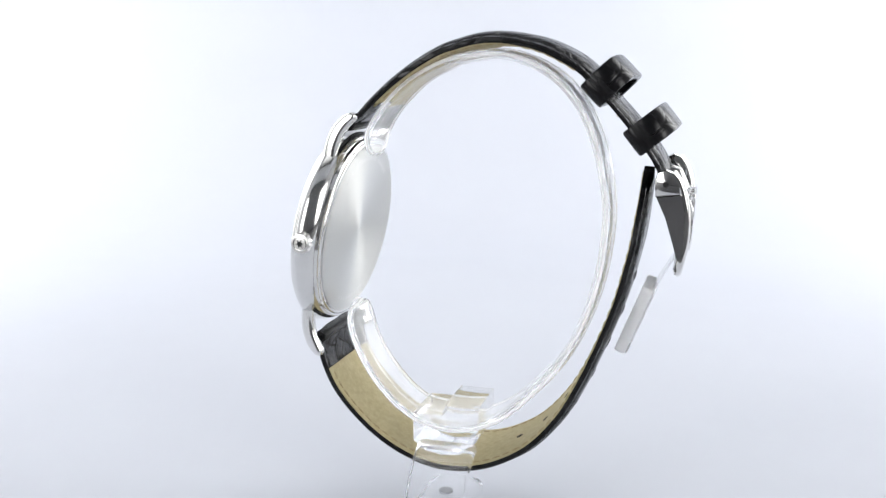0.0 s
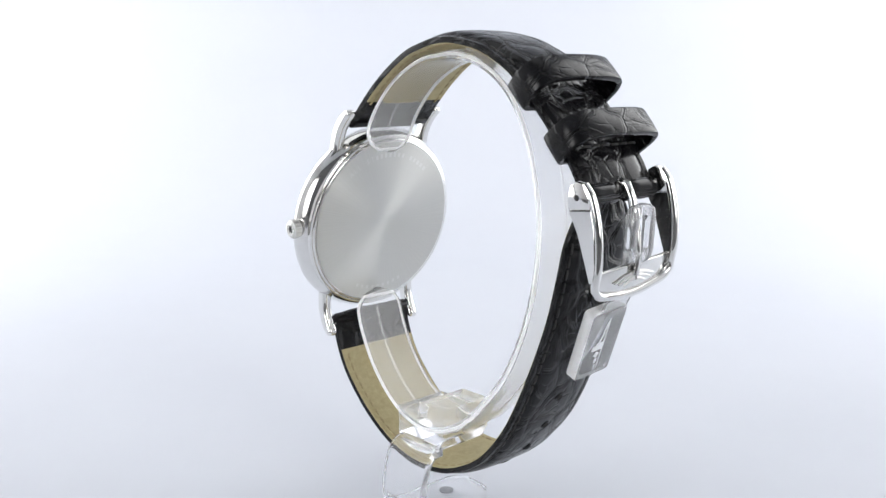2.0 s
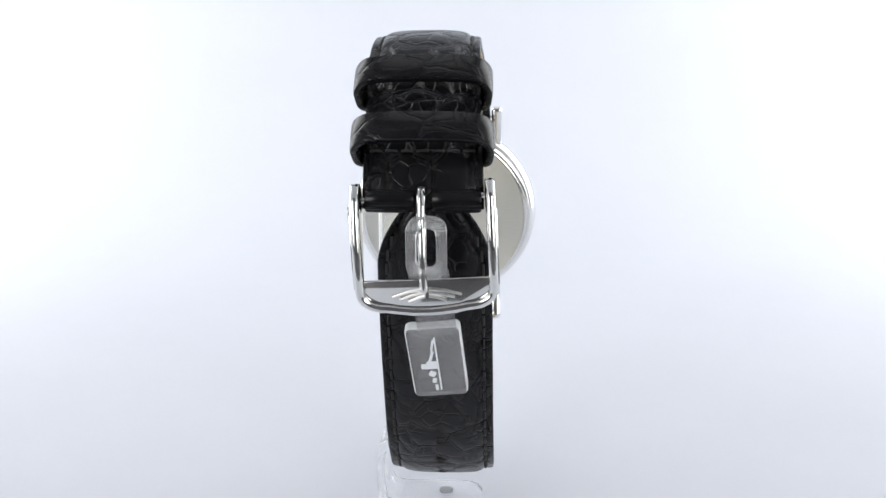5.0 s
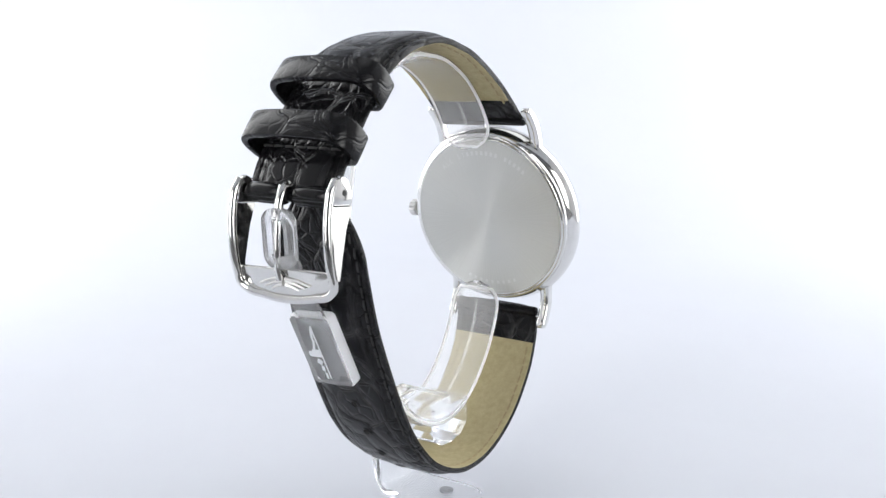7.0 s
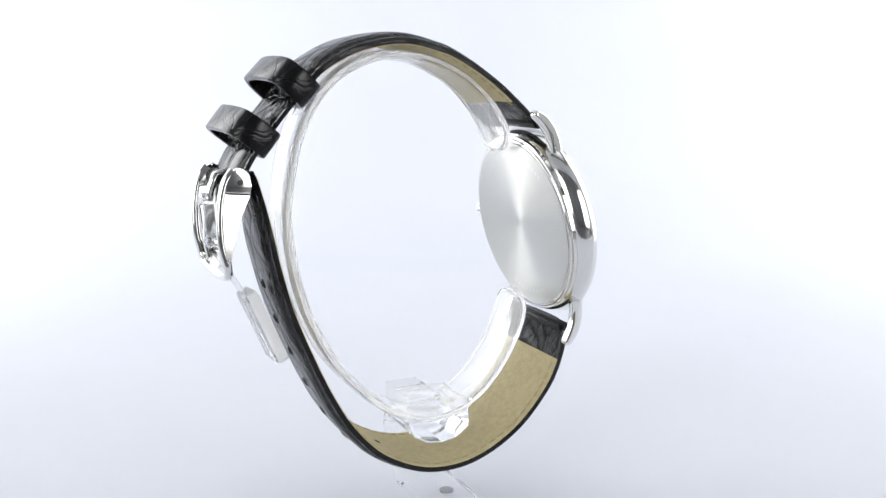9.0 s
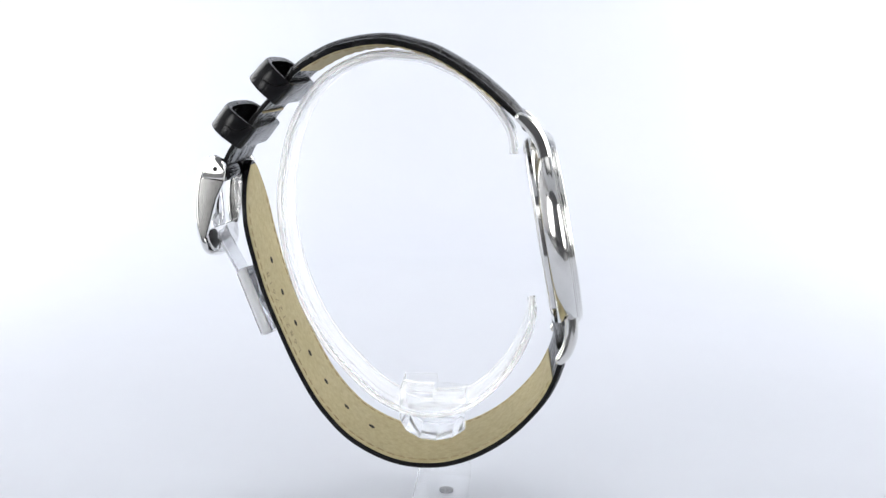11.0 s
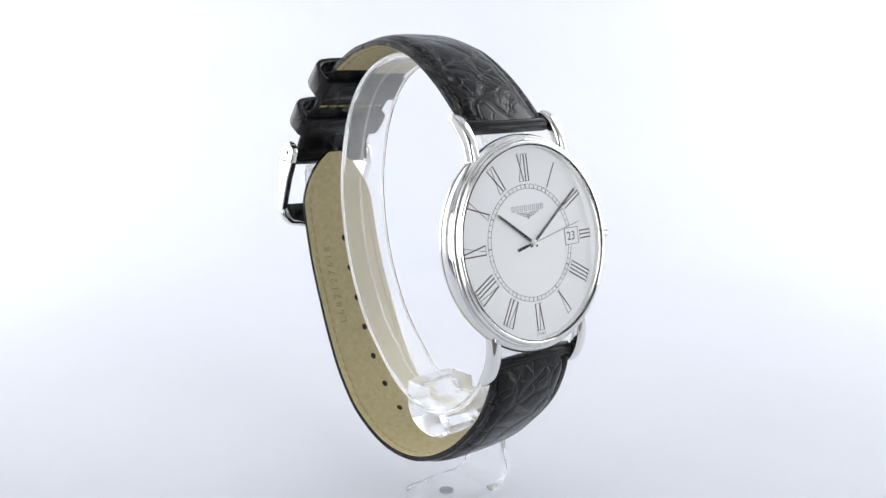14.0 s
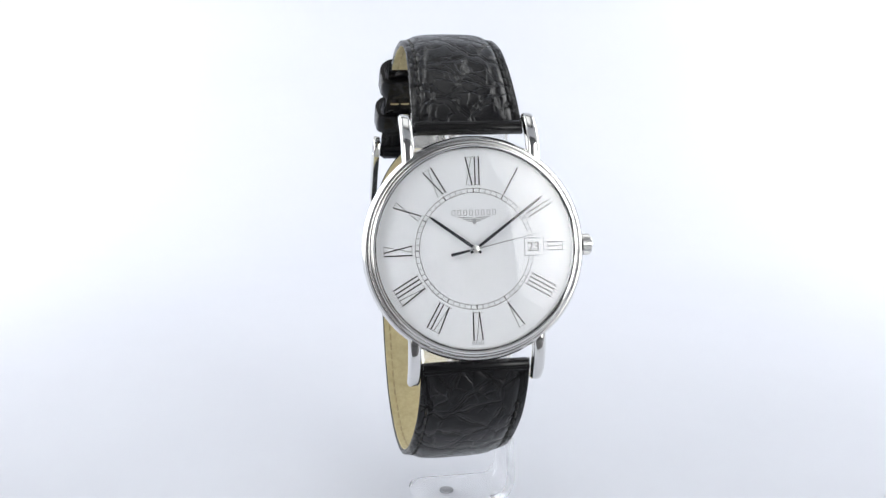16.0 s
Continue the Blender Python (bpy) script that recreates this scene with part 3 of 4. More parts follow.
def build_dial():
    dial = part("dial", lathe([(0, 0), (8, 0), (17.9, 0), (17.9, -0.5), (0, -0.5)], 128), DIALMAT, watch, "white lacquered dial with roman numerals", at=CASE)
    part("rehaut", lathe([(17.85, 0.0), (17.45, 0.05), (17.6, 1.0), (17.85, 1.1)], 128), STEEL, watch, "thin polished inner ring", at=CASE)
    for k, txt in enumerate(("XII", "I", "II", "III", "IIII", "V", "VI", "VII", "VIII", "IX", "X", "XI")):
        h = 4.9
        if txt == "III":
            part("numeral", roman(txt, 2.8), INK, dial, smooth=False, at=clock(90, 14.6, 0.02))
        else:
            part("numeral", roman(txt, h), INK, dial, smooth=False, at=clock(30 * k, 13.72, 0.02))
    for r in (9.95, 10.7):
        part("track_ring", lathe([(r - 0.035, 0.02), (r + 0.035, 0.02), (r + 0.035, 0.05), (r - 0.035, 0.05), (r - 0.035, 0.02)], 128), INK, dial, smooth=False, at=CASE)
    tick = bmesh.new()
    strokes_bar(tick, -0.04, 0.04, 0.0, 0.7)
    big = bmesh.new()
    strokes_bar(big, -0.085, 0.085, 0.0, 0.7)
    me1, me5 = bpy.data.meshes.new("minute_mark"), bpy.data.meshes.new("minute_mark")
    for bm, me in ((tick, me1), (big, me5)):
        bm.to_mesh(me)
        bm.free()
        me.materials.append(INK)
    for k in range(60):
        if 13.5 <= k <= 16.5:
            continue
        shared("minute_mark", me5 if k % 5 == 0 else me1, dial, clock(6 * k, 10.33, 0.02))
    # date window
    win = part("date_window", prism(rounded(3.6, 3.2, 0.05, 1), 0.12), DIALMAT, dial, "white date window in a thin grey frame", smooth=False, at=cpose(10.75, 0.0, 0.06))
    bm = bmesh.new()
    for y in (-1.55, 1.55):
        strokes_bar(bm, -1.85, 1.85, y, 0.13)
    for x in (-1.78, 1.78):
        strokes_bar(bm, x - 0.065, x + 0.065, 0, 3.1)
    part("frame", bm, GREYINK, win, smooth=False, at=cpose(10.75, 0.0, 0.13))
    writing("23", 2.35, 0.01, INK, win, cpose(10.65, -0.05, 0.15), "date_numerals")
    # maker's mark as plain shapes, small origin words
    for k in range(8):
        bm = bmesh.new()
        for y in (-0.46, 0.46):
            strokes_bar(bm, -0.3, 0.3, y, 0.1)
        for x in (-0.26, 0.26):
            strokes_bar(bm, x - 0.06, x + 0.06, 0, 0.9)
        part("mark_bar", bm, PALEINK, dial, smooth=False, at=cpose(-3.68 + k * 1.05, 6.4, 0.02))
    for sx in (-1, 1):
        for k, (ln, y) in enumerate(((2.95, 5.6), (2.2, 5.28), (1.45, 4.96))):
            part("mark_feather", prism([(sx * 0.3, 0.0), (sx * ln, 0.1), (sx * (ln - 0.35), -0.1), (sx * 0.3, -0.2)], 0.04), PALEINK, dial, smooth=False, at=cpose(0, y, 0.03))
    part("mark_shape", prism([(-0.24, 0.5), (0.24, 0.5), (0.36, 0.1), (0.2, -0.55), (-0.2, -0.55), (-0.36, 0.1)], 0.04), PALEINK, dial, smooth=False, at=cpose(0, 4.9, 0.03))
    writing("SWISS", 0.75, 0.01, GREYINK, dial, cpose(0, -16.75, 0.03), "small_words", 1.2)


def hand(name, outline, z, deg, mat, label):
    return part(name, prism(outline, 0.14), mat, watch, label, smooth=False, at=cpose(0, 0, z, -deg))


def build_hands():
    hand("hour_hand", [(-0.22, -1.2), (0.22, -1.2), (0.3, 2.0), (0.22, 9.4), (0, 10.1), (-0.22, 9.4), (-0.3, 2.0)], 0.55, -54, BLUED, "slim dark hour hand")
    hand("minute_hand", [(-0.2, -1.2), (0.2, -1.2), (0.26, 3.0), (0.18, 14.6), (0, 15.3), (-0.18, 14.6), (-0.26, 3.0)], 0.8, 54, BLUED, "slim dark minute hand")
    # one hand in two tones: pale needle, dark tail imitate its reflections
    second = hand("second_hand", [(-0.14, -1.2), (0.14, -1.2), (0.09, 0), (0.06, 12.6), (-0.06, 12.6), (-0.09, 0)], 1.02, 78, NEEDLE, "thin steel second hand, its needle coloured pale as if catching light")
    part("tail", prism([(-0.28, -4.6), (0.28, -4.6), (0.2, -1.2), (-0.2, -1.2)], 0.14), BLUED, second, "broad tail, coloured dark for the dark it reflects", smooth=False, at=cpose(0, 0, 1.02, -78))
    part("hand_hub", lathe([(0, 1.25), (0.3, 1.22), (0.4, 1.0), (0.65, 0.95), (0.7, 0.3), (0, 0.3)], 32), SATIN, watch, at=CASE)


# strap paths in the yz plane, mm
UPPER = Band([(-16.7, 75.5), (-15.5, 76.8), (-12.5, 79.5), (-7.8, 83.6), (-3.0, 87.0), (1.7, 89.6), (5.0, 90.7), (9.1, 91.7), (13.0, 91.9), (16.9, 91.4), (20.9, 90.4), (24.8, 88.6), (28.1, 86.5),
              (31.0, 83.6), (33.6, 80.9), (36.4, 77.9), (40.0, 73.5), (42.0, 70.5), (43.4, 67.4), (43.9, 66.0)], 0.8, lambda f: float(np.interp(f, (0, 0.15, 0.35, 0.6, 0.8, 1.0), (1.15, 1.65, 2.3, 2.2, 1.7, 1.3))))
LOWER = Band([(39.4, 68.8), (39.2, 64.0), (38.4, 57.0), (37.3, 51.5), (35.3, 43.8), (32.0, 35.0), (28.6, 27.3), (25.0, 20.9), (20.0, 15.0), (14.8, 11.4), (9.4, 9.2), (4.0, 8.5),
              (-1.6, 9.1), (-7.8, 11.5), (-14.1, 15.9), (-19.9, 22.5), (-22.8, 29.0), (-23.3, 33.4), (-23.1, 34.9)], 0.8, lambda f: float(np.interp(f, (0, 0.5, 0.8, 1.0), (-0.1, -0.2, 0.4, 1.25))))


def stitch_mesh(name, mat):
    bm = tube([(0, -0.9, -0.1), (0, -0.6, 0.04), (0, 0, 0.08), (0, 0.6, 0.04), (0, 0.9, -0.1)], 0.22, 6)
    me = bpy.data.meshes.new(name)
    bm.to_mesh(me)
    bm.free()
    me.materials.append(mat)
    for f in me.polygons:
        f.use_smooth = True
    return me


STITCH_B, STITCH_C = stitch_mesh("stitch", THREAD_BLACK), stitch_mesh("lining_stitch", THREAD_CREAM)
# cross-section of the padded strap: flat rim, stitched groove, rounded pad
_half_pad = [(1.0, 0.34), (0.985, 0.46), (0.93, 0.52), (0.875, 0.50), (0.845, 0.42), (0.815, 0.52), (0.76, 0.72), (0.68, 0.85), (0.52, 0.945), (0.28, 0.99)]
PAD = [(-u, f) for u, f in _half_pad] + [(0.0, 1.0)] + _half_pad[::-1]


def strap(name, band, half, top, bottom, lining0, lining1, s_lo, s_hi, label):
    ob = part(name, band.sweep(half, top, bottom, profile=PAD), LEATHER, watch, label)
    lin = part("lining", band.sweep(lambda s: half(s) - 0.2, lambda s: bottom(s) + 0.02, lambda s: bottom(s) - 0.16, 8, lining0, lining1, edge=0.9), LINING, ob, "beige calf lining")
    s = s_lo
    while s < s_hi:
        for sx in (-1, 1):
            x = sx * (half(s) - 1.5)
            v = bottom(s) + (top(s) - bottom(s)) * 0.47
            shared("stitch", STITCH_B, ob, band.place(s, x, v))
            if lining0 < s < lining1:
                shared("lining_stitch", STITCH_C, lin, band.place(s, x, bottom(s) - 0.07) @ pose(0, 0, 0, 0, 180, 0))
        s += 2.3
    return ob, lin


def smooth01(x):
    x = min(1.0, max(0.0, x))
    return x * x * (3 - 2 * x)


def build_strap():
    L = UPPER.length
    up, lin = strap("upper_strap", UPPER, lambda s: 10.05 - 0.75 * smooth01(s / 40), lambda s: 0.9 + 0.65 * smooth01(s / 7) - 0.9 * smooth01((s - L + 30) / 14),
                    lambda s: -0.8 - 0.2 * smooth01((s - L + 20) / 8), 7.5, L - 27, 8, L - 26, "padded black crocodile-embossed strap half with two empty keepers")
    up_half = 9.4
    for y, z, lean in ((31.4, 83.2, 0), (38.8, 75.0, 0)):
        s = UPPER.nearest(y, z)
        build_keeper(s, up_half)
    for band, at_s, owner in ((UPPER, 1.1, up), (LOWER, LOWER.length - 1.1, None)):
        roll = lathe([(0.5, 0), (1.05, 0.05), (1.22, 0.4), (1.25, 6.0), (1.25, 13.7), (1.22, 19.2), (1.05, 19.55), (0.5, 19.6)], 28, uv=True)
        part("end_fold", roll, LEATHER, owner or watch, "leather folded round the spring bar", at=band.place(at_s, -9.8, -0.1) @ pose(0, 0, 0, 0, 90, 0))
    # cross stitching near the buckle
    for s in (L - 9.0,):
        for k in range(7):
            shared("stitch", STITCH_B, up, UPPER.place(s, -7.2 + 2.4 * k, 0.72) @ pose(0, 0, 0, 0, 0, 90))
    for s in (L - 9.0, L - 16.0):
        for k in range(7):
            shared("lining_stitch", STITCH_C, up, UPPER.place(s, -7.2 + 2.4 * k, -1.02) @ pose(0, 0, 0, 0, 0, 90) @ pose(0, 0, 0, 0, 180, 0))
    # leather folded round the buckle's bar, open in the middle for the tongue
    for x0, x1 in ((-8.9, -1.3), (1.3, 8.9)):
        fold = lathe([(1.0, 0), (1.6, 0.05), (1.8, 0.35), (1.85, 2.5), (1.85, 5.1), (1.8, 7.25), (1.6, 7.55), (1.0, 7.6)], 28, uv=True)
        part("bar_fold", fold, LEATHER, up, "leather folded round the bar", at=pose((BUCKLE_X + x0) * MM, 43.0 * MM, 67.0 * MM, 0, 90, 0))
    L2 = LOWER.length

    def half2(s):
        base = 9.2 + 0.85 * smooth01(s / (L2 - 10))
        return base * max(0.05, (1 - (1 - min(1, s / 13.0)) ** 1.7) ** 0.72)

    low, lin2 = strap("lower_strap", LOWER, half2, lambda s: 1.1 + 0.3 * smooth01((s - 25) / 40) - 0.5 * smooth01((s - L2 + 6) / 6), lambda s: -0.8,
                      0.5, L2 - 7.5, 9, L2 - 8, "padded black crocodile-embossed strap half with punched holes and rounded tip")
    s0 = LOWER.nearest(37.0, 48.4)
    for k in range(7):
        s = s0 + 7.05 * k
        for out in (-0.99, 1.12 + 0.3 * smooth01((s - 25) / 40)):
            bm = lathe([(0, 0.08), (0.5, 0.06), (0.62, 0.0), (0.62, -0.3)], 16)
            bmesh.ops.scale(bm, vec=(1.0, 1.15, 1.0), verts=bm.verts)
            m = LOWER.place(s, 0, out)
            if out < 0:
                m = m @ pose(0, 0, 0, 0, 180, 0)
            part("punched_hole", bm, HOLE, lin2 if out < 0 else low, at=m)
            if out > 0:
                part("hole_rim", lathe([(0.6, -0.2), (0.64, 0.1), (0.78, 0.14), (0.95, 0.06), (1.1, -0.15)], 20), KEEPER, low, at=m)
    # stamped reference on the lining
    word = "L682127618"
    for k, ch in enumerate(word):
        s = s0 + 2.0 + 1.85 * (9 - k)
        writing(ch, 2.5, 0.01, EMBOSS, lin2, LOWER.place(s, -5.0, -0.975) @ pose(0, 0, 0, 180, 0, 0) @ pose(0, 0, 0, 0, 0, 90), "stamped_letter")


def build_keeper(s, half):
    """A loop round the strap, empty, standing off on the outside."""
    ring = []
    w, lo, hi = half + 1.1, -1.7, 4.8
    for cx, cz, a0 in ((w - 3.2, hi - 3.3, 0), (-w + 3.2, hi - 3.3, 90), (-w + 1.4, lo + 1.2, 180), (w - 1.4, lo + 1.2, 270)):
        for k in range(7):
            a = radians(a0 + 15 * k)
            r = 3.2 if a0 < 180 else 1.2
            ring.append((cx + r * math.cos(a), cz + r * math.sin(a) * (1.03 if a0 < 180 else 1)))
        if a0 == 0:
            ring += [((w - 2) * f, hi + 0.45 * (1 - f * f)) for f in (0.75, 0.5, 0.25, 0.0, -0.25, -0.5, -0.75)]
    pts = np.array(ring)
    n = len(pts)
    tan = np.roll(pts, -1, 0) - np.roll(pts, 1, 0)
    tan /= np.linalg.norm(tan, axis=1)[:, None]
    nor = np.stack([tan[:, 1], -tan[:, 0]], 1)
    sect = [(0.1, -2.4), (0.3, -2.55), (0.95, -2.6), (1.2, -2.5), (1.32, -2.2), (1.36, 0), (1.32, 2.2), (1.2, 2.5), (0.95, 2.6), (0.3, 2.55), (0.1, 2.4)]
    bm = bmesh.new()
    lay = bm.loops.layers.uv.new("UVMap")
    arc = np.concatenate([[0], np.cumsum(np.linalg.norm(np.diff(pts, axis=0), axis=1))])
    rows, uvs = [], {}
    for i in range(n):
        row = []
        for o, al in sect:
            q = pts[i] + nor[i] * (o - 0.7)
            v = bm.verts.new((q[0] * MM, al * MM, q[1] * MM))
            uvs[v] = (al, arc[i])
            row.append(v)
        rows.append(row)
    k = len(sect)
    for i in range(n):
        a, b = rows[i], rows[(i + 1) % n]
        for j in range(k):
            bm.faces.new((a[j], b[j], b[(j + 1) % k], a[(j + 1) % k]))
    for f in bm.faces:
        for lp in f.loops:
            lp[lay].uv = uvs[lp.vert]
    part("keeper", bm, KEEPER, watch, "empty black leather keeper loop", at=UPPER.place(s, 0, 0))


BUCKLE_X = 1.3


def build_buckle():
    buckle = part("buckle", tube([(BUCKLE_X - 10.4, 43.3, 67.2), (BUCKLE_X + 10.4, 43.3, 67.2)], 0.5, 12), STEEL, watch, "polished steel pin buckle")
    # rim: down one leg, round the lower corners and up the other
    s, side = spline([(44.3, 69.2), (45.8, 67.0), (46.8, 62.5), (46.9, 57.0), (46.2, 53.2)], 0.6)
    left = [(BUCKLE_X - 10.2, y, z) for y, z in side]
    corner = [(BUCKLE_X - 10.2 + 4.0 * (1 - math.cos(radians(a))), 46.2 - 0.5 * math.sin(radians(a)), 53.2 - 2.5 * math.sin(radians(a))) for a in range(15, 91, 15)]
    half = left + corner + [(BUCKLE_X - 4.2, 45.6, 50.35), (BUCKLE_X - 2.2, 45.6, 50.12)]
    path = half + [(BUCKLE_X, 45.6, 50.05)] + [(2 * BUCKLE_X - x, y, z) for x, y, z in reversed(half)]
    part("rim", tube(path, 0.74, 14), STEEL, buckle)
    for sx in (-1, 1):
        m = Matrix(((0, 0, 1, (BUCKLE_X + sx * 10.2) * MM), (1, 0, 0, 0), (0, 1, 0, 0), (0, 0, 0, 1)))
        head = [(41.45, 66.6), (41.6, 65.0), (46.1, 65.5), (45.7, 67.4), (44.7, 69.2), (43.3, 69.8), (42.0, 69.1), (41.5, 68.0)]
        leg = part("leg", prism(head, 1.6, 0.3), STEEL, buckle, at=m)
        blade = [(41.75, 64.95), (46.15, 65.45), (46.75, 62.5), (46.85, 57.0), (46.4, 53.9), (45.7, 53.7), (44.8, 56.8), (43.4, 61.4)]
        bm = prism(blade, 1.2)
        face = max(bm.faces, key=lambda f: f.calc_center_median().z * sx)
        bmesh.ops.inset_region(bm, faces=[face], thickness=0.55 * MM, depth=0)
        bmesh.ops.inset_region(bm, faces=[face], thickness=0.12 * MM, depth=-0.3 * MM)
        part("blade", bm, STEEL, buckle, "tapered side with a sunk panel", at=m)
        part("pin_end", lathe([(0, 0.08), (0.4, 0.08), (0.5, 0.06), (0.56, -0.2), (0, -0.2)], 20), DARKSTEEL, leg, "dark pin hole",
             at=pose((BUCKLE_X + sx * 10.95) * MM, 43.3 * MM, 67.2 * MM, 0, 90 * sx, 0))
    outline = [(-9.9, 2.4), (9.9, 2.4), (9.7, 0.2), (8.2, -1.7), (4, -2.3), (0, -2.5), (-4, -2.3), (-8.2, -1.7), (-9.7, 0.2)]
    part("lower_plate", prism(outline, 0.9, 0.25), STEEL, buckle, "flat polished plate", at=pose(BUCKLE_X * MM, 45.6 * MM, 52.9 * MM, 80, 0, 0))
    # emblem as a plain relief: two spread bars and a middle bar
    for sx in (-1, 1):
        for k, ln in enumerate((5.0, 3.9, 2.6)):
            part("emblem_bar", tube([(0, 0, 0), (sx * ln * 0.5, 0, -0.3), (sx * ln, 0, -1.0 + 0.1 * k)], lambda f: 0.36 * (1 - 0.6 * f), 8), SATIN, buckle,
                 at=pose((BUCKLE_X + sx * 0.3) * MM, 46.3 * MM, (53.6 - 0.5 * k) * MM))
    part("tongue", tube([(BUCKLE_X + 0.2, 43.4, 68.3), (BUCKLE_X + 0.2, 44.8, 68.0), (BUCKLE_X + 0.22, 46.0, 65.5), (BUCKLE_X + 0.3, 46.9, 60.0), (BUCKLE_X + 0.4, 47.1, 55.4), (BUCKLE_X + 0.45, 46.8, 53.4)],
                        lambda f: 0.85 - 0.25 * f, 12), STEEL, buckle, "steel tongue resting on the plate")
    # the buckle hangs a little askew on its bar
    pivot = Matrix.Translation((BUCKLE_X * MM, 43.3 * MM, 67.2 * MM))
    buckle.matrix_basis = pivot @ pose(0, 0, 0.3 * MM, 0, 2.8, 0) @ pivot.inverted()


build_case()
build_dial()
build_hands()
build_strap()
build_buckle()

# ---- the stand ----
stand = tagged(new("watch_stand"), "clear acrylic C-ring watch stand on a small clear foot", "display stand")
RING = Band([(-13.4, 69.9), (-13.3, 72.4), (-12.4, 75.6), (-9.3, 80.0), (-4.3, 84.6), (2.4, 88.0), (7.8, 89.0), (13.2, 89.2), (18.7, 87.7), (23.6, 84.8), (27.6, 80.3), (30.5, 74.3), (32.1, 68.0),
             (33.0, 62.0), (32.8, 55.5), (31.6, 48.0), (29.2, 40.3), (25.2, 32.2), (19.9, 25.6), (13.4, 19.6), (6.0, 16.6), (-1.0, 17.0), (-7.0, 20.0), (-12.4, 25.6), (-16.0, 32.0), (-17.6, 37.5), (-17.4, 40.5)], 1.0, lambda f: 3.5)


def build_stand():
    L = RING.length

    def half(s):
        e = min(s, L - s) / 5.0
        return 5.6 * (1.0 if e >= 1 else max(0.12, math.sqrt(1 - (1 - e) ** 2)))

    part("ring", RING.sweep(half, lambda s: 0.85, lambda s: -0.85, 8, power=8, edge=0.8), ACRYLIC, stand, "bent clear acrylic strip").visible_shadow = False
    part("rib", RING.sweep(lambda s: 0.3, lambda s: 1.1, lambda s: 0.9, 2, 3, L - 3), ACRYLIC, stand).visible_shadow = False
    # thin pale tube round the strip, drawn in as its bright edge highlight
    edge = []
    for sgn in (1, -1):
        stops = np.arange(0.6, L - 0.5, 1.2)
        for s in stops if sgn > 0 else stops[::-1]:
            p, _, n = RING.at(s)
            edge.append((3.5 + sgn * half(s), p[0], p[1]))
    part("ring_edge_glint", tube(edge, 0.34, 6, closed=True), RIM, stand, "milky tube standing in for light caught on the strip's edge").visible_shadow = False
    block = prism([(-4.0, 19.4), (-4.0, 13.6), (-1.2, 11.7), (2.0, 11.1), (5.4, 11.5), (8.2, 13.2), (9.5, 15.6), (9.5, 21.7), (2.6, 21.7), (2.2, 19.4)], 12.4, 0.35)
    part("clip_block", block, CUTBLOCK, stand, "clear faceted clip block", smooth=False, at=Matrix(((0, 0, 1, 3.5 * MM), (1, 0, 0, 0), (0, 1, 0, 0), (0, 0, 0, 1)))).visible_shadow = False
    # one bent strip: out from the block, down beside the strap and back under it as the foot
    _, mid = spline([(9.4, 13.2), (11.2, 13.0), (12.5, 11.4), (12.9, 8.5), (12.9, 4.0), (12.5, 0.9), (10.8, -1.2), (7.0, -1.7), (0.0, -1.7), (-7.6, -1.7)], 0.8)
    tan = np.gradient(mid, axis=0)
    tan /= np.linalg.norm(tan, axis=1)[:, None]
    nor = np.stack([-tan[:, 1], tan[:, 0]], 1)
    bm = bmesh.new()
    sect = [(-1.0, -0.5), (-0.96, -0.9), (0.96, -0.9), (1.0, -0.5), (1.0, 0.5), (0.96, 0.9), (-0.96, 0.9), (-1.0, 0.5)]
    rows = []
    for i, (q, n) in enumerate(zip(mid, nor)):
        e = min(1.0, (len(mid) - 1 - i) * 0.8 / 4.5)
        wide = 5.9 * (0.35 + 0.65 * math.sqrt(max(0.0, 1 - (1 - e) ** 2)))
        lean = 2.4 * smooth01(q[1] / 16) + 1.1
        rows.append([bm.verts.new(((q[0] + n[0] * v) * MM, (lean + u * wide) * MM, (q[1] + n[1] * v) * MM)) for u, v in sect])
    for r0, r1 in zip(rows, rows[1:]):
        for k in range(8):
            bm.faces.new((r0[k], r0[(k + 1) % 8], r1[(k + 1) % 8], r1[k]))
    bm.faces.new(rows[0][::-1])
    bm.faces.new(rows[-1])
    part("bracket", bm, CUTBLOCK, stand, "bent clear bracket and foot").visible_shadow = False
    part("base_pad", prism(rounded(21, 12, 2.5), 1.7, 0.3), CUTBLOCK, stand, "thin clear pad", at=pose(3.0 * MM, 1.0 * MM, -3.6 * MM)).visible_shadow = False
    part("screw_hole", lathe([(0.0, 0.0), (1.4, 0.0), (1.5, -0.05), (1.5, -0.6), (0.0, -0.6)], 24), HOLEGREY, stand, "small grey hole", at=pose(0, 0, -0.79 * MM))


build_stand()

# ---- the plastic tag ----
tag = tagged(new("plastic_tag"), "clear plastic protection tag clipped to the buckle tongue", "tag")


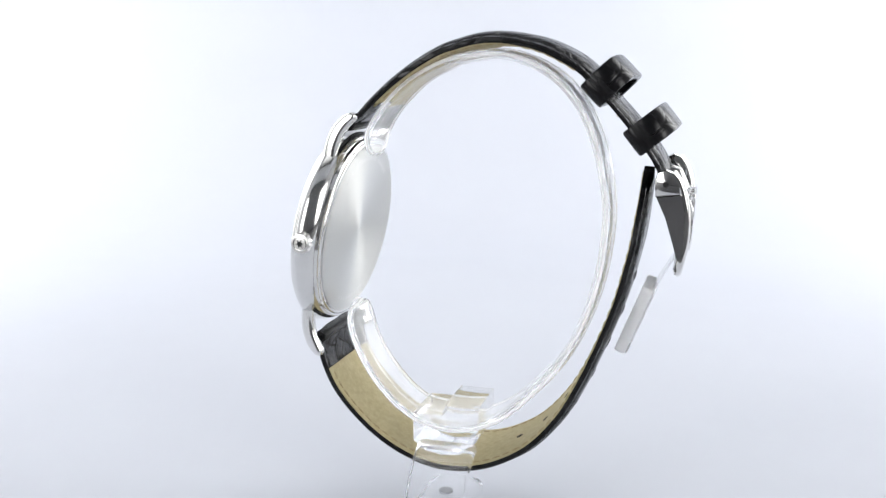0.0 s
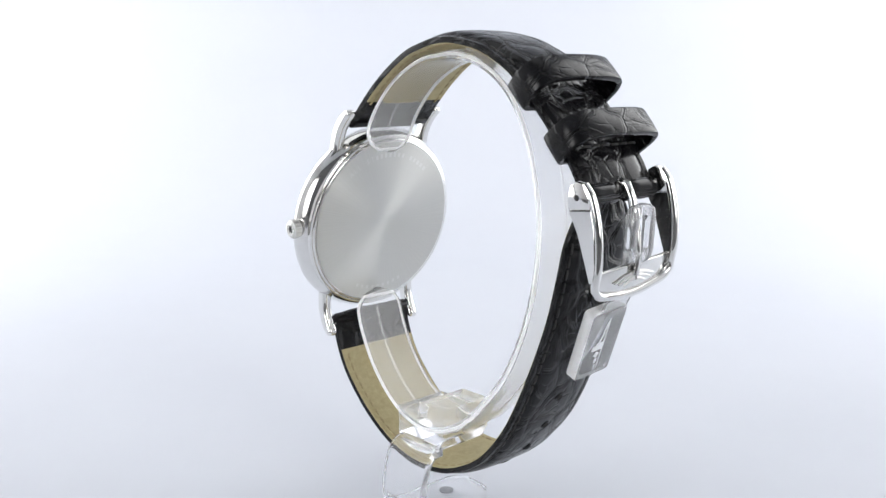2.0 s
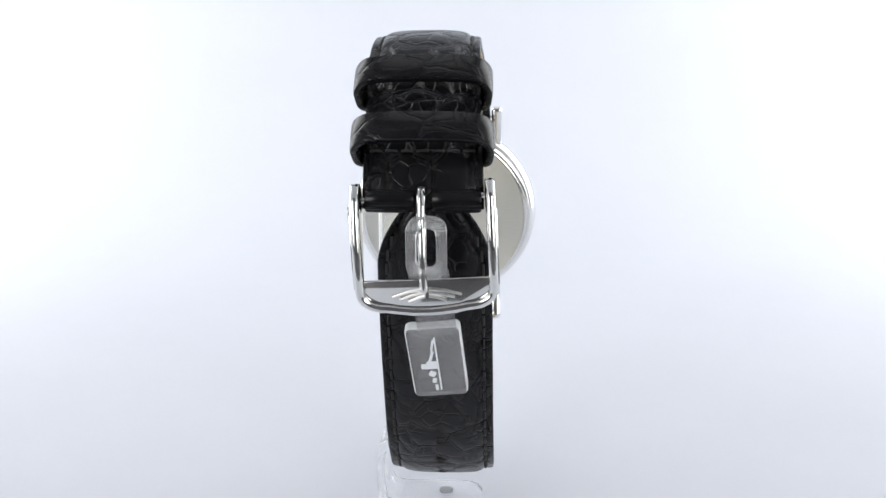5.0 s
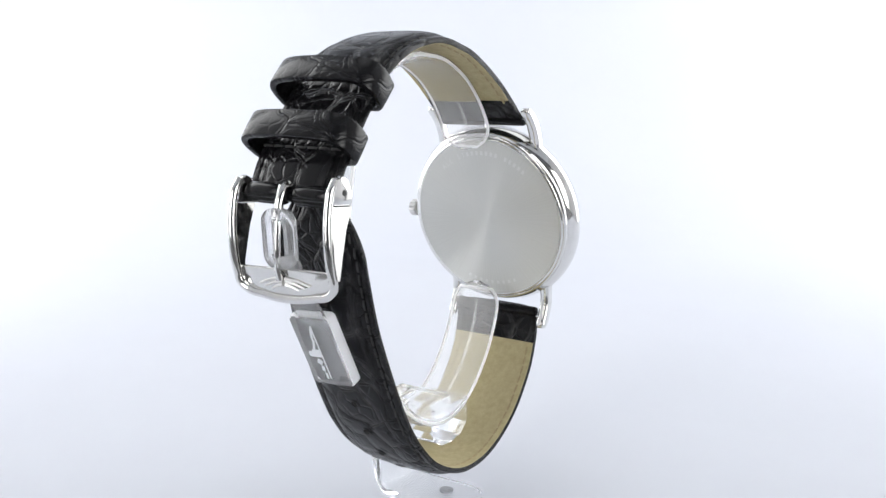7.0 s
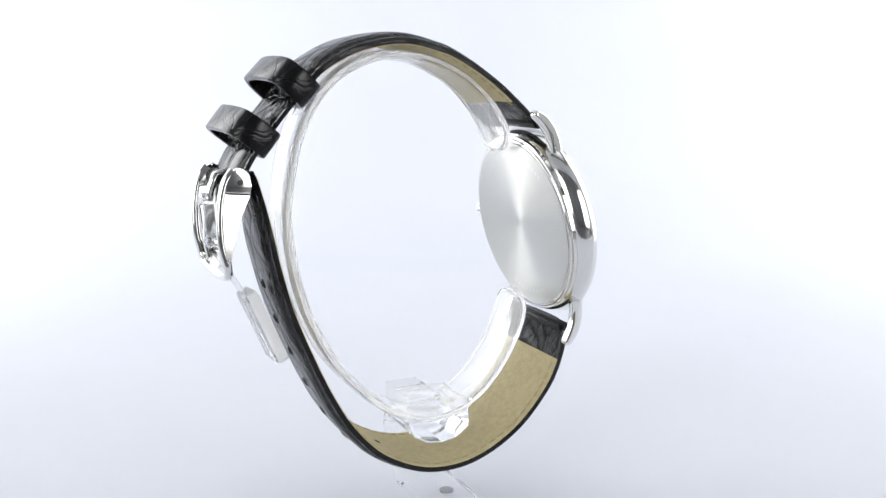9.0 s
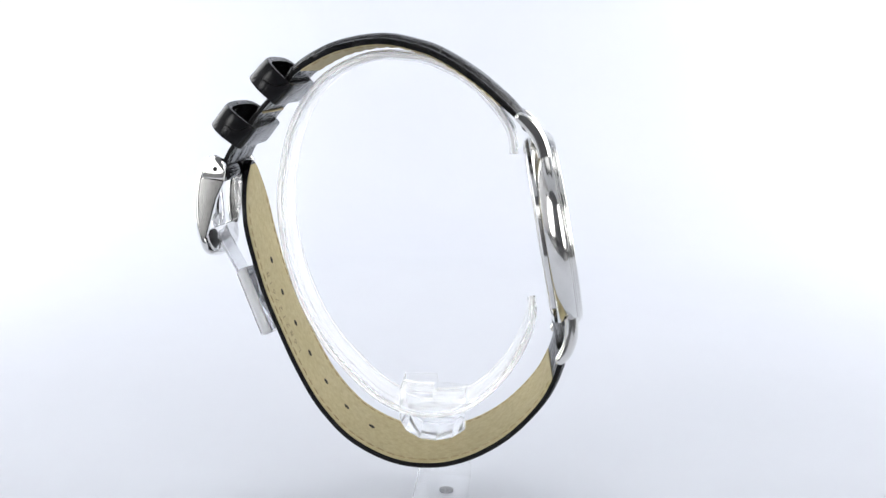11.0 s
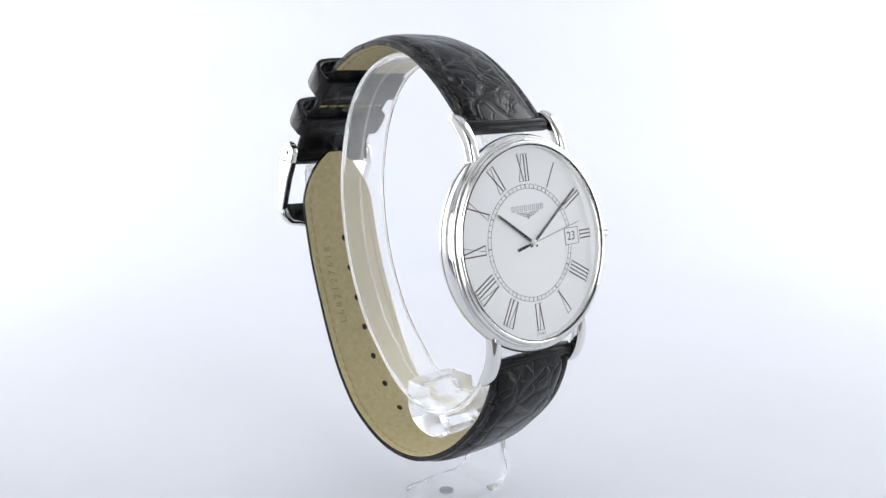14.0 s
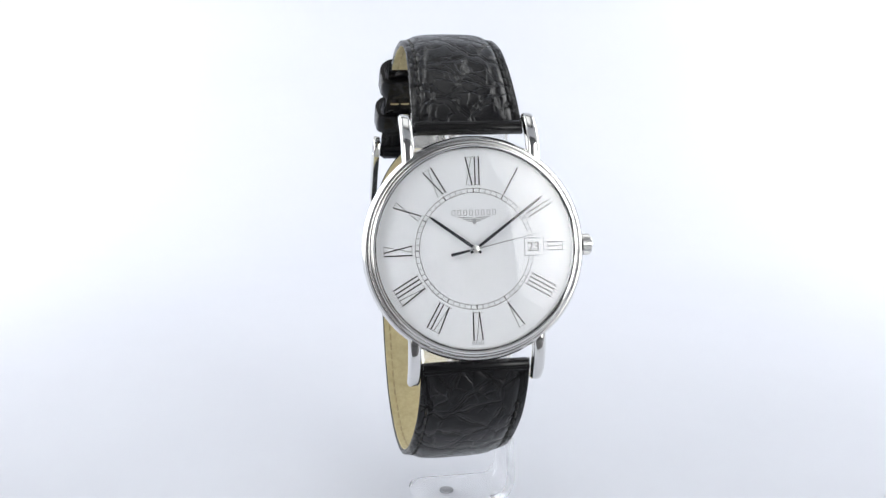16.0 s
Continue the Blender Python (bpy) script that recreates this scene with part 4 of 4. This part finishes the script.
def build_tag():
    m = pose((BUCKLE_X - 0.7) * MM, 47.0 * MM, 60.5 * MM, 90, 0, 0) @ pose(0, 0, 0, -3, 0, 0)
    outer, inner = rounded(6.2, 9.6, 2.2, 6), rounded(3.0, 6.0, 1.2, 6)
    bm = bmesh.new()
    n = len(outer)
    rows = []
    for pts, z in ((outer, -0.9), (outer, 0.9), (inner, 0.9), (inner, -0.9)):
        rows.append([bm.verts.new((x * MM, y * MM, z * MM)) for x, y in pts])
    for a, b in zip(rows, rows[1:] + rows[:1]):
        for k in range(n):
            bm.faces.new((a[k], a[(k + 1) % n], b[(k + 1) % n], b[k]))
    bmesh.ops.bevel(bm, geom=[e for e in bm.edges if abs(e.verts[0].co.z - e.verts[1].co.z) < 1e-7], offset=0.3 * MM, segments=2, affect="EDGES", profile=0.5)
    part("bead", bm, BEAD, tag, "thick clear ring", at=m)
    _, run = spline([(46.4, 57.2), (45.4, 54.0), (43.6, 50.4), (41.9, 47.4), (40.6, 45.2)], 0.8)
    bm = bmesh.new()
    rows = [[bm.verts.new(((BUCKLE_X - 0.9 + 0.12 * (z - 57) * 0.8 + u) * MM, (y + v) * MM, z * MM)) for u, v in ((-3.1, -0.3), (3.1, -0.3), (3.1, 0.3), (-3.1, 0.3))] for y, z in run]
    for r0, r1 in zip(rows, rows[1:]):
        for k in range(4):
            bm.faces.new((r0[k], r0[(k + 1) % 4], r1[(k + 1) % 4], r1[k]))
    bm.faces.new(rows[0][::-1])
    bm.faces.new(rows[-1])
    part("neck", bm, TAGPLASTIC, tag, "thin clear strip", smooth=False)
    plate = pose(-0.4 * MM, 38.3 * MM, 40.3 * MM, 90 - 21.5, 0, 0) @ pose(0, 0, 0, 0, 0, -5.5)
    pl = part("plate", prism(rounded(8.5, 13.7, 0.7, 4), 2.4, 0.3), TAGPLASTIC, tag, "clear rounded plate", at=plate @ pose(0, 0, 0.05 * MM))
    # pale wall round the plate, put there as its edge highlight
    bm = bmesh.new()
    wall = [[bm.verts.new((x * MM, y * MM, z * MM)) for x, y in rounded(w, h, r, 4)]
            for w, h, r, z in ((8.65, 13.85, 0.75, -0.75), (8.95, 14.15, 0.9, -0.45), (8.95, 14.15, 0.9, 1.05), (8.65, 13.85, 0.75, 1.3), (8.55, 13.75, 0.7, 1.3), (8.55, 13.75, 0.7, -0.75))]
    for r0, r1 in zip(wall, wall[1:] + wall[:1]):
        for k in range(len(r0)):
            j = (k + 1) % len(r0)
            bm.faces.new((r0[k], r0[j], r1[j], r1[k]))
    part("rim", bm, RIM, pl, "milky rim standing in for light caught on the plate's edge", at=plate)
    for x, y, w, h, t in ((0.0, 0, 0.35, 12.0, 0), (0.5, 3.8, 0.5, 2.6, 14), (0.9, 1.6, 0.6, 2.4, 20), (1.0, -0.2, 2.2, 1.7, 0), (2.3, -0.4, 1.2, 1.2, 8), (1.1, -2.0, 1.3, 1.2, 30),
                          (0.9, -3.4, 0.8, 1.1, 10), (0.7, -4.9, 0.6, 1.4, 0)):
        part("engraved_bar", box(w * 0.8, h * 0.9, 0.06), FROST, pl, smooth=False, at=plate @ pose((x - 0.2) * MM, y * MM, -1.2 * MM, 0, 0, t))


build_tag()


def motions():
    rows = [(0.5 * k, pose(0, 0, 0, 0, 0, START + SPIN * 0.5 * k)) for k in range(33)]
    walk(watch, rows)
    walk(stand, rows)
    walk(tag, rows)


motions()
